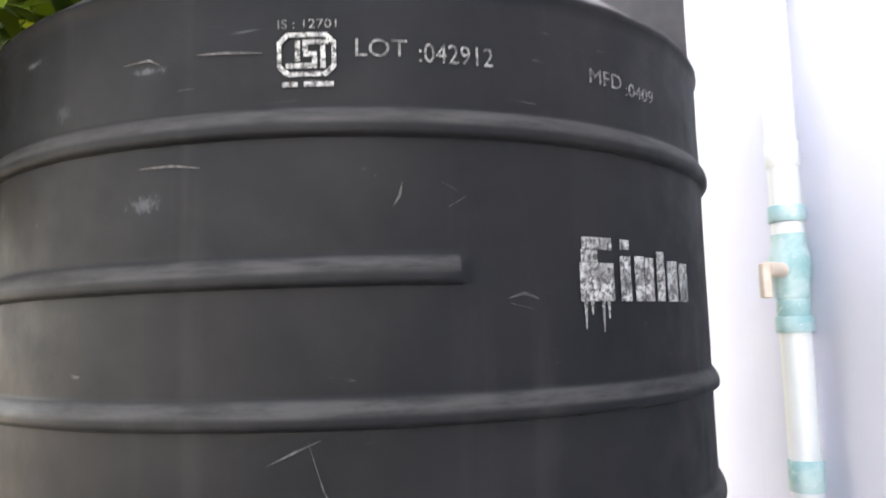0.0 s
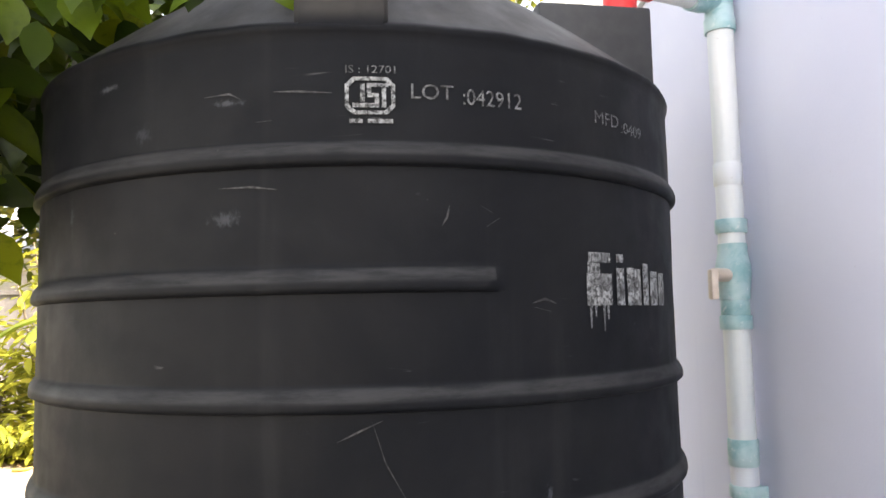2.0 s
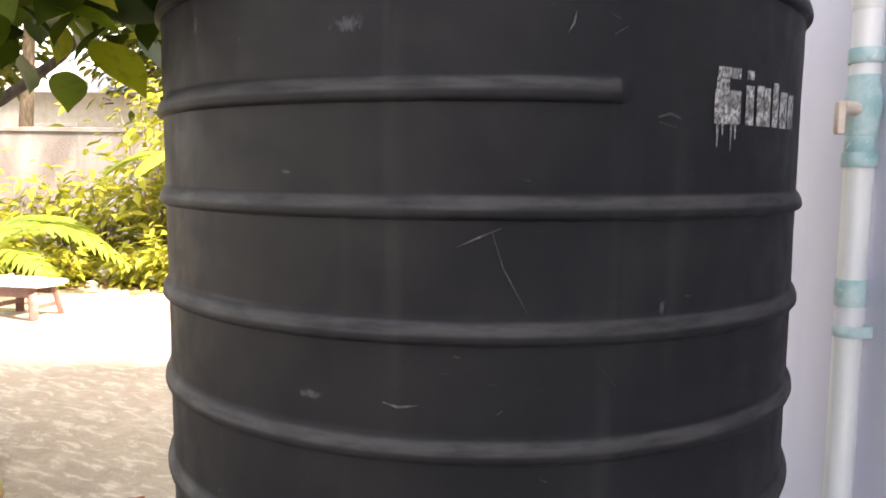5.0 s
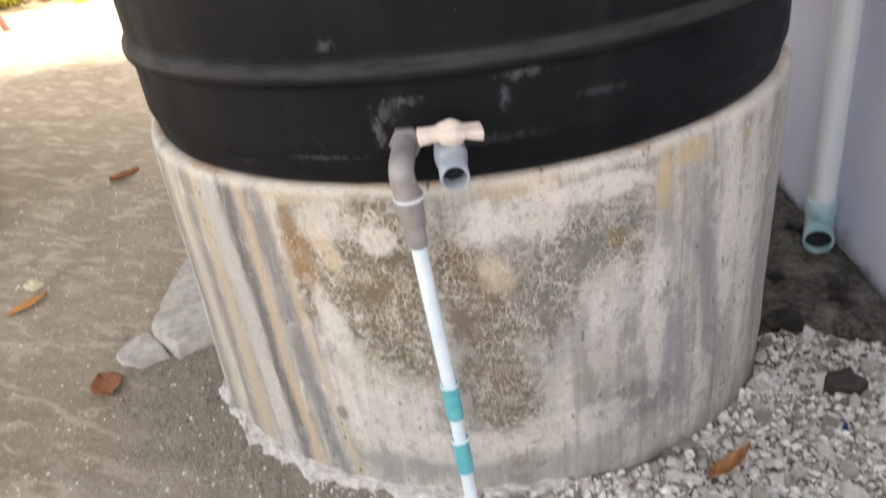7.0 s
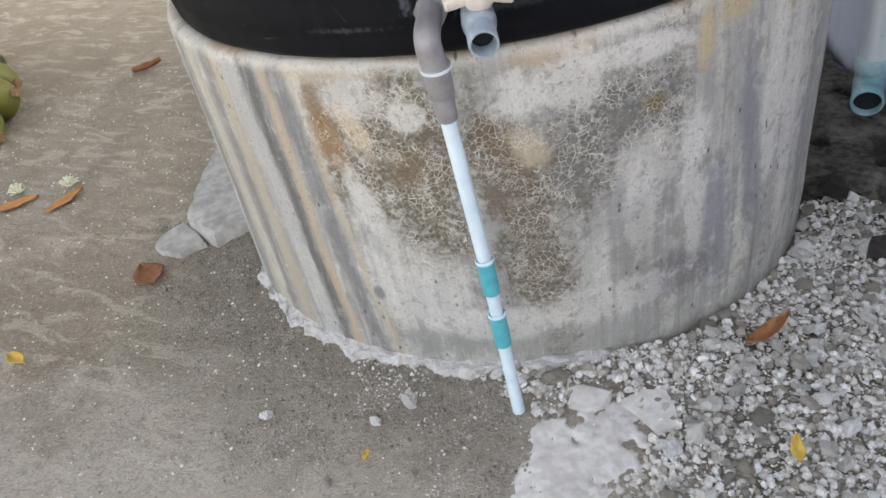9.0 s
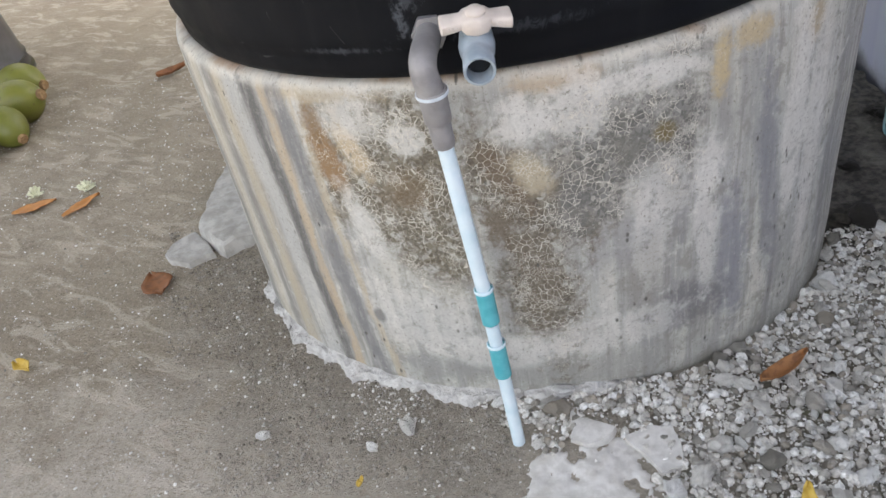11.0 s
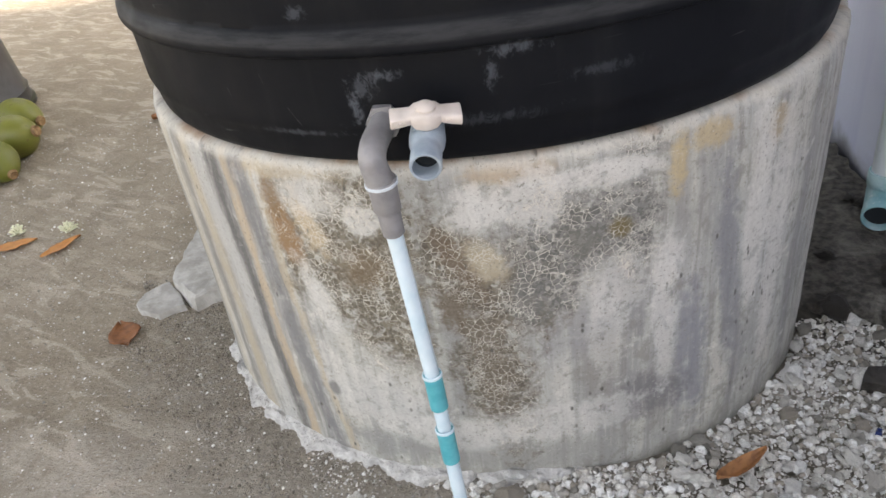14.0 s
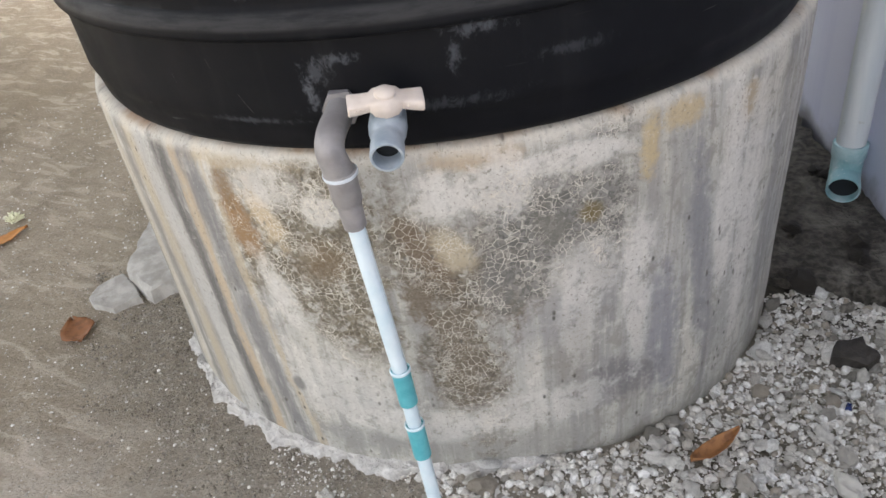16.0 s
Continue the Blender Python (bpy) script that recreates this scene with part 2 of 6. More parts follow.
    # brown and rusty patches
    for u0, z0, ru, rz, tone, k, lean in ((-0.395, 0.50, 0.024, 0.065, (0.25, 0.145, 0.062), 0.95, -0.15), (-0.41, 0.57, 0.018, 0.03, (0.20, 0.125, 0.06), 0.7, 0.0), (-0.268, 0.455, 0.04, 0.035, (0.15, 0.105, 0.058), 0.8, 0.0), (-0.345, 0.53, 0.022, 0.05, (0.55, 0.44, 0.29), 0.75, -0.3),
                                          (-0.105, 0.465, 0.024, 0.06, (0.15, 0.105, 0.065), 0.8, -0.42), (-0.125, 0.385, 0.024, 0.045, (0.13, 0.095, 0.06), 0.85, 0.0), (-0.08, 0.27, 0.030, 0.13, (0.15, 0.12, 0.085), 0.75, -0.1), (-0.012, 0.40, 0.022, 0.07, (0.14, 0.135, 0.125), 0.75, 0.0), (0.075, 0.485, 0.03, 0.03, (0.15, 0.145, 0.125), 0.7, 0.0), (-0.065, 0.47, 0.028, 0.035, (0.47, 0.40, 0.28), 0.8, -0.4), (0.135, 0.495, 0.020, 0.018, (0.15, 0.115, 0.05), 1.0, 0.0),
                                          (0.228, 0.575, 0.016, 0.05, (0.52, 0.40, 0.21), 0.75, 0.0), (0.285, 0.60, 0.035, 0.02, (0.50, 0.38, 0.20), 0.7, 0.0), (0.43, 0.57, 0.02, 0.03, (0.42, 0.31, 0.17), 0.6, 0.0), (-0.02, 0.615, 0.06, 0.016, (0.44, 0.33, 0.21), 0.7, 0.0), (-0.40, 0.615, 0.10, 0.013, (0.46, 0.38, 0.26), 0.6, 0.0)):
        col = over(col, blob(u0, z0, ru, rz, 0.45, 1.15, lean), tone, k)
    # where the skin has kept its whitewash
    for u0, z0, ru, rz, k, lean in ((-0.075, 0.56, 0.05, 0.035, 0.9, 0.0), (-0.255, 0.545, 0.03, 0.025, 0.85, 0.0), (0.01, 0.565, 0.04, 0.05, 0.75, 0.0), (0.12, 0.587, 0.09, 0.02, 0.85, 0.0), (-0.33, 0.575, 0.05, 0.035, 0.65, 0.0), (-0.365, 0.39, 0.025, 0.07, 0.8, -0.25),
                                    (0.215, 0.41, 0.03, 0.06, 0.6, 0.0), (-0.30, 0.20, 0.11, 0.09, 0.55, 0.0), (-0.16, 0.115, 0.12, 0.035, 0.6, 0.0), (0.02, 0.13, 0.14, 0.04, 0.6, 0.0), (0.11, 0.30, 0.03, 0.10, 0.5, 0.0), (0.40, 0.42, 0.03, 0.20, 0.8, 0.0), (0.215, 0.30, 0.025, 0.14, 0.7, 0.0), (0.46, 0.35, 0.03, 0.25, 0.7, 0.0), (0.13, 0.39, 0.05, 0.06, 0.6, 0.0)):
        flake = n.m("MULTIPLY", blob(u0, z0, ru, rz, 0.3, 1.0, lean), n.step(fleck, 0.34, 0.5))
        col = over(col, flake, (0.655, 0.64, 0.595), n.m("MULTIPLY", k, 0.85))
    area = most([left, mid, right])
    lines = n.m("MULTIPLY", n.step(net, 0.014, 0.045, 1.0, 0.0), n.step(n.noise(w, 19, 5, 0.6), 0.40, 0.56))
    lines = n.m("MAXIMUM", lines, n.m("MULTIPLY", n.step(net2, 0.016, 0.060, 1.0, 0.0), n.step(n.noise(w, 15, 5, 0.6), 0.50, 0.60)))
    lines = n.m("MULTIPLY", lines, n.step(area, 0.35, 0.75))
    col = over(col, lines, (0.66, 0.62, 0.53), 0.9)
    # long run marks down the side
    sway = n.m("MULTIPLY", n.m("SUBTRACT", n.noise(n.scaled(w, (2, 1, 5)), 1.0, 3), 0.5), 0.035)
    frayed = n.m("MULTIPLY", n.m("SUBTRACT", n.noise(n.scaled(w, (45, 1, 9)), 1.0, 6, 0.7), 0.5), 0.075)
    for u0, ru, tone, k, lean in ((-0.632, 0.030, (0.44, 0.375, 0.27), 0.8, -0.02), (-0.580, 0.026, (0.43, 0.425, 0.405), 0.85, -0.09), (-0.530, 0.021, (0.115, 0.112, 0.108), 1.0, -0.06), (-0.494, 0.013, (0.47, 0.37, 0.25), 0.85, -0.03), (-0.458, 0.022, (0.18, 0.18, 0.182), 0.95, -0.10),
                                  (-0.425, 0.009, (0.47, 0.38, 0.25), 0.6, -0.10), (-0.675, 0.022, (0.20, 0.19, 0.175), 0.85, 0.0), (-0.735, 0.035, (0.47, 0.42, 0.33), 0.7, 0.0), (-0.80, 0.035, (0.19, 0.18, 0.165), 0.85, 0.0)):
        d = n.m("SUBTRACT", n.m("SUBTRACT", u, u0), n.m("MULTIPLY", n.m("SUBTRACT", z, 0.45), lean))
        d = n.m("ADD", n.m("ABSOLUTE", n.m("ADD", d, sway)), frayed)
        col = over(col, n.m("MULTIPLY", n.step(d, ru * 0.1, ru * 1.6, 1.0, 0.0), n.step(n.m("ADD", mott, thin), 0.76, 1.02, 0.6, 1.0)), tone, k)
    # worn pale rim, rust where the tank sits
    col = over(col, n.m("MULTIPLY", n.step(n.m("ADD", z, n.m("MULTIPLY", warp, 0.04)), 0.628, 0.650), n.step(mott, 0.36, 0.5)), (0.60, 0.57, 0.50), 0.75)
    col = over(col, n.m("MULTIPLY", n.step(n.m("ADD", z, n.m("MULTIPLY", warp, 0.03)), 0.640, 0.652), n.step(n.noise(w, 7, 3), 0.42, 0.6)), (0.30, 0.17, 0.085), 0.8)
    # pits and dark nicks
    pepper = n.m("MULTIPLY", n.step(n.noise(w, 170, 5, 0.7), 0.56, 0.64), n.step(n.noise(w, 10, 4), 0.36, 0.56, 0.25, 1.0))
    col = over(col, pepper, (0.17, 0.155, 0.125), 0.65)
    chalk = n.step(n.noise(w, 140, 5, 0.7, 0.5), 0.60, 0.68)
    col = over(col, chalk, (0.70, 0.68, 0.62), 0.3)
    dirt = n.step(n.noise(w, 85, 6, 0.75), 0.57, 0.66)
    col = over(col, n.m("MULTIPLY", dirt, n.step(n.noise(w, 7, 4), 0.42, 0.58)), (0.14, 0.125, 0.10), 0.75)
    pits = n.m("MULTIPLY", n.step(n.cells(n.scaled(w, (1, 1, 0.55)), 46), 0.06, 0.17, 1.0, 0.0), n.step(n.noise(w, 7, 3), 0.50, 0.58))
    nicks = n.m("MULTIPLY", n.step(n.cells(n.scaled(w, (1, 1, 0.4)), 60), 0.10, 0.22, 1.0, 0.0), blob(0.40, 0.20, 0.07, 0.17, 0.3, 0.9))
    pits = n.m("MAXIMUM", pits, nicks)
    col = over(col, pits, (0.075, 0.07, 0.06), 0.85)
    col = over(col, blob(-0.384, 0.182, 0.012, 0.016, 0.4, 0.5), (0.15, 0.15, 0.145), 0.8)
    col = n.mix(n.step(grit, 0.35, 0.72, 0, 0.28), col, (0.29, 0.275, 0.245))
    # damp foot
    foot = n.step(n.m("ADD", z, n.m("MULTIPLY", warp, 0.06)), -0.01, 0.060, 1.0, 0.0)
    col = over(col, foot, (0.20, 0.195, 0.16), 0.55)
    h = n.m("ADD", n.m("MULTIPLY", grit, 0.25), n.m("ADD", n.m("MULTIPLY", lines, 0.7), n.m("MULTIPLY", pits, -1.0)))
    h = n.m("ADD", h, n.m("MULTIPLY", warp2, 0.6))
    return n.finish(col, n.step(tall, 0.3, 0.7, 0.72, 0.9), n.bump(h, 0.4, 0.004), spec=0.3)


def sand_ground():
    n = Nodes("trodden_coral_sand")
    v = n.coords()
    x, y, z = n.split(v)
    big = n.noise(v, 1.3, 5, 0.6, 0.4)
    mid = n.noise(v, 7.0, 6, 0.62, 0.6)
    swept = n.noise(n.scaled(n.join(n.m("ADD", x, n.m("MULTIPLY", y, -0.6)), n.m("ADD", y, n.m("MULTIPLY", x, 0.6)), z), (5.0, 16, 5)), 1.0, 5, 0.62, 0.8)
    rake = n.noise(n.scaled(v, (30, 62, 10)), 1.0, 4, 0.65, 1.2)
    fine = n.noise(v, 120, 6, 0.78)
    crumb = n.noise(v, 46, 6, 0.7)
    speck = n.cells(v, 105)
    col = n.mix(n.step(big, 0.35, 0.65), (0.315, 0.264, 0.195), (0.40, 0.342, 0.262))
    col = n.mix(n.step(mid, 0.48, 0.66, 0, 0.7), col, (0.29, 0.245, 0.185))
    col = n.mix(n.step(swept, 0.53, 0.60, 0, 0.7), col, (0.53, 0.465, 0.375))
    col = n.mix(n.step(swept, 0.36, 0.46, 0.55, 0.0), col, (0.28, 0.235, 0.178))
    d = n.m("SQRT", n.m("ADD", n.m("MULTIPLY", x, x), n.m("MULTIPLY", y, y)))
    # paler, greyer ground before the plinth
    pale_mix = n.m("MULTIPLY", n.step(n.m("ADD", y, n.m("MULTIPLY", n.m("SUBTRACT", mid, 0.5), 1.2)), -0.75, -0.15, 1.0, 0.0), n.step(crumb, 0.36, 0.52, 0.35, 1.0))
    col = n.mix(n.m("MULTIPLY", pale_mix, 0.75), col, (0.56, 0.51, 0.435))
    # dark crumbly soil along the plinth's foot
    near = n.m("ADD", d, n.m("MULTIPLY", n.m("SUBTRACT", mid, 0.5), 0.6))
    loose = n.m("MULTIPLY", n.step(near, 0.74, 1.05, 1.0, 0.0), n.step(crumb, 0.34, 0.58, 0.5, 1.0))
    col = n.mix(n.m("MULTIPLY", loose, 0.8), col, (0.235, 0.207, 0.165))
    col = n.mix(n.step(rake, 0.58, 0.72, 0, 0.35), col, (0.20, 0.17, 0.135))
    col = n.mix(n.step(crumb, 0.56, 0.70, 0, 0.5), col, (0.175, 0.15, 0.118))
    col = n.mix(n.step(fine, 0.52, 0.68, 0, 0.7), col, (0.56, 0.515, 0.44))
    col = n.mix(n.step(fine, 0.30, 0.44, 0.65, 0.0), col, (0.165, 0.142, 0.11))
    col = n.mix(n.m("MULTIPLY", n.step(speck, 0.1, 0.22, 1.0, 0.0), n.step(n.noise(v, 19, 3), 0.52, 0.6)), col, (0.70, 0.67, 0.61))
    # dark damp soil under the gravel, mossy in places
    side = n.m("ADD", n.m("ADD", x, n.m("MULTIPLY", n.m("SUBTRACT", mid, 0.5), 0.5)), n.m("MULTIPLY", y, 0.08))
    soil = n.m("MULTIPLY", n.step(side, -0.12, 0.10), n.step(y, 1.4, 1.9, 1.0, 0.0))
    earth = n.mix(n.step(mid, 0.4, 0.6), (0.135, 0.118, 0.09), (0.27, 0.245, 0.20))
    earth = n.mix(n.step(n.noise(v, 9, 4), 0.55, 0.66, 0, 0.6), earth, (0.095, 0.10, 0.05))
    col = n.mix(n.m("MULTIPLY", soil, 0.85), col, earth)
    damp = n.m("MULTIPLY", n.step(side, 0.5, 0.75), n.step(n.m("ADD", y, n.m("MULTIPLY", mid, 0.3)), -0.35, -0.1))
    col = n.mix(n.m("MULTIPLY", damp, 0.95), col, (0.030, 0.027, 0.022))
    h = n.m("ADD", n.m("MULTIPLY", fine, 0.5), n.m("ADD", n.m("MULTIPLY", mid, 0.6), n.m("ADD", n.m("MULTIPLY", rake, 0.35), n.m("MULTIPLY", crumb, 0.8))))
    return n.finish(col, 0.92, n.bump(h, 0.9, 0.016), spec=0.2)


def stone_mat(name, island):
    n = Nodes(name)
    v = n.coords()
    r = n.island() if island else n.random()
    g = n.noise(v, 90, 5, 0.65)
    col = n.mix(n.step(r, 0.0, 1.0), (0.56, 0.535, 0.48), (0.82, 0.795, 0.735))
    col = n.mix(n.step(n.m("ABSOLUTE", n.m("SUBTRACT", r, 0.32)), 0.02, 0.10, 0.8, 0.0), col, (0.30, 0.255, 0.195))
    col = n.mix(n.step(r, 0.72, 0.82), col, (0.88, 0.87, 0.83))
    col = n.mix(n.step(r, 0.04, 0.20, 0.9, 0.0), col, (0.20, 0.185, 0.155))
    col = n.mix(n.step(g, 0.48, 0.66, 0, 0.6), col, (0.31, 0.295, 0.265))
    col = n.mix(n.step(n.noise(v, 260, 4, 0.7), 0.57, 0.68, 0, 0.5), col, (0.18, 0.165, 0.14))
    return n.finish(col, 0.88, n.bump(n.noise(v, 170, 6, 0.75), 0.8, 0.006), spec=0.25)


def wall_paint():
    n = Nodes("lavender_wall_paint")
    v = n.coords()
    x, y, z = n.split(v)
    big = n.noise(v, 1.3, 5, 0.55, 0.3)
    fine = n.noise(v, 140, 4, 0.6)
    col = n.mix(n.step(big, 0.35, 0.65), (0.575, 0.60, 0.74), (0.62, 0.645, 0.775))
    run = n.noise(n.scaled(v, (8, 8, 0.6)), 1.0, 4)
    col = n.mix(n.step(run, 0.56, 0.78, 0, 0.35), col, (0.45, 0.47, 0.66))
    splash = n.step(n.m("ADD", z, n.m("MULTIPLY", n.noise(v, 11, 4), 0.14)), 0.0, 0.09, 1.0, 0.0)
    col = n.mix(n.m("MULTIPLY", splash, 0.8), col, (0.10, 0.095, 0.085))
    speck = n.step(n.cells(v, 16), 0.0, 0.05, 0.6, 0.0)
    col = n.mix(speck, col, (0.42, 0.43, 0.50))
    return n.finish(col, 0.62, n.bump(n.m("ADD", fine, n.m("MULTIPLY", big, 2.0)), 0.12, 0.004), spec=0.35)


def leaf_mat(name, a, b, c, leaf=0.45, rough=0.42, spec=0.5):
    n = Nodes(name)
    v = n.coords()
    r = n.island()
    col = n.mix(n.step(r, 0.0, 1.0), a, b)
    col = n.mix(n.step(r, 0.85, 1.0, 0, 0.8), col, c)
    col = n.mix(n.step(n.noise(v, 45, 4), 0.5, 0.75, 0, 0.4), col, a)
    return n.finish(col, rough, n.bump(n.noise(v, 60, 3), 0.15, 0.004), leaf=leaf, spec=spec)


def dry_leaf_mat():
    n = Nodes("dry_leaf")
    v = n.coords()
    r = n.random()
    col = n.mix(r, (0.27, 0.105, 0.038), (0.36, 0.165, 0.062))
    col = n.mix(n.step(n.noise(v, 60, 5), 0.45, 0.7, 0, 0.7), col, (0.15, 0.065, 0.028))
    return n.finish(col, 0.6, n.bump(n.noise(v, 120, 4), 0.4, 0.003), leaf=0.15)


def husk_mat():
    n = Nodes("green_coconut_husk")
    v = n.coords()
    big = n.noise(v, 9, 5, 0.6, 0.6)
    col = n.mix(n.step(n.random(), 0, 1), (0.12, 0.14, 0.022), (0.19, 0.19, 0.035))
    col = n.mix(n.step(big, 0.45, 0.7, 0, 0.7), col, (0.22, 0.20, 0.045))
    col = n.mix(n.step(n.noise(v, 34, 5, 0.65), 0.6, 0.72, 0, 0.75), col, (0.10, 0.065, 0.025))
    return n.finish(col, 0.42, n.bump(n.noise(v, 24, 4), 0.2, 0.01))


def bark_mat(name, a, b):
    n = Nodes(name)
    v = n.coords()
    g = n.noise(n.scaled(v, (9, 9, 2.2)), 3.0, 6, 0.65, 0.5)
    return n.finish(n.mix(n.step(g, 0.35, 0.65), a, b), 0.9, n.bump(g, 0.7, 0.02))


def old_wall_mat():
    n = Nodes("weathered_cement_wall")
    v = n.coords()
    g = n.noise(n.scaled(v, (1, 1, 0.45)), 1.6, 6, 0.62, 0.5)
    col = n.mix(n.step(g, 0.35, 0.65), (0.11, 0.095, 0.087), (0.20, 0.182, 0.17))
    col = n.mix(n.step(n.noise(n.scaled(v, (7, 7, 0.8)), 1.0, 5), 0.52, 0.72, 0, 0.7), col, (0.11, 0.10, 0.09))
    return n.finish(col, 0.9, n.bump(n.noise(v, 30, 5), 0.4, 0.02))


def pvc_blue():
    n = Nodes("aged_blue_pvc")
    v = n.coords()
    g = n.noise(v, 14, 5, 0.6, 0.4)
    col = n.mix(n.step(g, 0.38, 0.62), (0.22, 0.42, 0.46), (0.42, 0.58, 0.61))
    col = n.mix(n.step(n.noise(v, 60, 4), 0.6, 0.7, 0, 0.7), col, (0.66, 0.72, 0.73))
    return n.finish(col, 0.45, n.bump(g, 0.1, 0.002))


def pvc_bleached():
    n = Nodes("sunbleached_pvc")
    v = n.coords()
    x, y, z = n.split(v)
    g = n.noise(n.scaled(v, (14, 14, 1.1)), 1.0, 5, 0.6, 0.5)
    col = n.mix(n.step(g, 0.35, 0.65), (0.60, 0.66, 0.70), (0.74, 0.77, 0.79))
    col = n.mix(n.step(n.noise(v, 3.2, 4), 0.52, 0.66, 0, 0.6), col, (0.63, 0.64, 0.76))
    col = n.mix(n.step(n.noise(v, 70, 4), 0.66, 0.76, 0, 0.5), col, (0.40, 0.40, 0.37))
    return n.finish(col, 0.4, n.bump(g, 0.08, 0.002))


M_TANK = tank_plastic()
M_STENCIL = stencil_paint("worn_white_stencil_paint", (0.30, 0.31, 0.31))
M_FADED = stencil_paint("faded_stencil_paint", (0.17, 0.175, 0.175))
M_SCUFF = scuff_paint()
M_PLINTH = plinth_concrete()
M_SAND = sand_ground()
M_GRAVEL = stone_mat("coral_gravel", True)
M_STONE = stone_mat("coral_stone", False)
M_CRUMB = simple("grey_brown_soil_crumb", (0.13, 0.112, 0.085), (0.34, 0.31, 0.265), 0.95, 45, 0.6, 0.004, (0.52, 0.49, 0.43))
M_WETSTONE = simple("dark_wet_stone", (0.018, 0.015, 0.012), (0.045, 0.039, 0.032), 0.55, 50, 0.8, 0.01)
M_WALL = wall_paint()
M_TRIM = simple("white_trim_paint", (0.74, 0.75, 0.80), (0.80, 0.81, 0.85), 0.5, 40)
M_MORTAR = simple("pale_mortar", (0.45, 0.435, 0.405), (0.60, 0.585, 0.55), 0.9, 70, 1.0, 0.01, (0.33, 0.315, 0.28))
M_LIME = simple("spilt_lime", (0.48, 0.465, 0.43), (0.60, 0.585, 0.55), 0.95, 55, 0.4, 0.004, (0.40, 0.37, 0.32))
M_SLAB = simple("broken_concrete", (0.34, 0.325, 0.295), (0.46, 0.445, 0.41), 0.9, 40, 0.7, 0.006, (0.25, 0.235, 0.205))
M_WETSLAB = simple("damp_mossy_concrete", (0.026, 0.023, 0.018), (0.11, 0.10, 0.084), 0.7, 60, 1.0, 0.03, (0.21, 0.195, 0.17))
M_PVC = pvc_bleached()
M_PVCBLUE = pvc_blue()
M_RED = simple("red_pvc", (0.60, 0.018, 0.02), (0.68, 0.03, 0.03), 0.35, 40, 0.05)
M_GREYPVC = simple("grey_pvc", (0.215, 0.205, 0.205), (0.275, 0.262, 0.26), 0.42, 45, 0.1, 0.002, (0.34, 0.33, 0.32))
M_TAPBODY = simple("blue_grey_tap_plastic", (0.25, 0.305, 0.35), (0.33, 0.385, 0.43), 0.38, 50, 0.1, 0.002, (0.46, 0.49, 0.51))
M_CREAM = simple("cream_handle_plastic", (0.60, 0.525, 0.46), (0.68, 0.60, 0.535), 0.5, 50, 0.1, 0.002, (0.52, 0.44, 0.37))
M_PALEPIPE = simple("pale_blue_conduit", (0.56, 0.70, 0.76), (0.66, 0.77, 0.82), 0.35, 30, 0.05, 0.002, (0.70, 0.77, 0.79))
M_TEAL = simple("teal_pvc", (0.06, 0.36, 0.41), (0.10, 0.43, 0.48), 0.38, 45, 0.08, 0.002, (0.22, 0.52, 0.56))
# near-black colour standing for the shade inside hollows
M_DARK = simple("hollow_black", (0.003, 0.006, 0.009), (0.008, 0.012, 0.016), 0.8, 40)
M_BLACKBOX = simple("black_plastic_box", (0.02, 0.02, 0.021), (0.032, 0.032, 0.032), 0.5, 20, 0.1, 0.003)
M_TUB = simple("old_grey_plastic_tub", (0.018, 0.0185, 0.021), (0.04, 0.041, 0.045), 0.4, 12, 0.2, 0.004, (0.10, 0.10, 0.105))
M_SOIL = simple("dark_potting_soil", (0.05, 0.035, 0.022), (0.11, 0.08, 0.05), 0.95, 30, 0.8, 0.02)
M_HUSK = husk_mat()
M_STEM = simple("coconut_stem_scar", (0.22, 0.13, 0.06), (0.34, 0.22, 0.11), 0.85, 70, 0.5, 0.004)
M_DRY = dry_leaf_mat()
M_YELLOW = simple("yellow_leaf", (0.55, 0.36, 0.05), (0.62, 0.43, 0.09), 0.6, 60, 0.2, 0.002, (0.40, 0.24, 0.05))
M_ORANGE = simple("orange_dry_leaf", (0.42, 0.17, 0.045), (0.52, 0.24, 0.07), 0.6, 40, 0.3, 0.003, (0.26, 0.12, 0.05))
M_PETAL = simple("pale_blossom", (0.72, 0.73, 0.52), (0.80, 0.80, 0.64), 0.7, 60)
M_BARK = bark_mat("dark_bark", (0.022, 0.017, 0.013), (0.06, 0.046, 0.034))
M_FIBRE = simple("black_dry_fibre", (0.006, 0.005, 0.004), (0.016, 0.013, 0.010), 0.8, 60)
M_BARKFAR = bark_mat("brown_bark", (0.12, 0.085, 0.055), (0.22, 0.17, 0.12))
M_LEAF = leaf_mat("broad_green_leaf", (0.014, 0.032, 0.003), (0.090, 0.135, 0.007), (0.30, 0.30, 0.012), 0.28, 0.42, 0.25)
M_SHRUB = leaf_mat("yellow_green_leaf", (0.19, 0.20, 0.022), (0.40, 0.385, 0.05), (0.52, 0.44, 0.07), 0.45, 0.6, 0.2)
M_FARLEAF = leaf_mat("far_tree_leaf", (0.055, 0.075, 0.010), (0.16, 0.17, 0.022), (0.30, 0.27, 0.05), 0.35, 0.55, 0.2)
M_FROND = leaf_mat("palm_frond", (0.12, 0.17, 0.02), (0.32, 0.37, 0.05), (0.48, 0.44, 0.09), 0.4, 0.5, 0.25)
M_LITTER = leaf_mat("brown_leaf_litter", (0.14, 0.085, 0.05), (0.30, 0.20, 0.12), (0.42, 0.33, 0.22), 0.1, 0.8, 0.2)
M_OLDWALL = old_wall_mat()
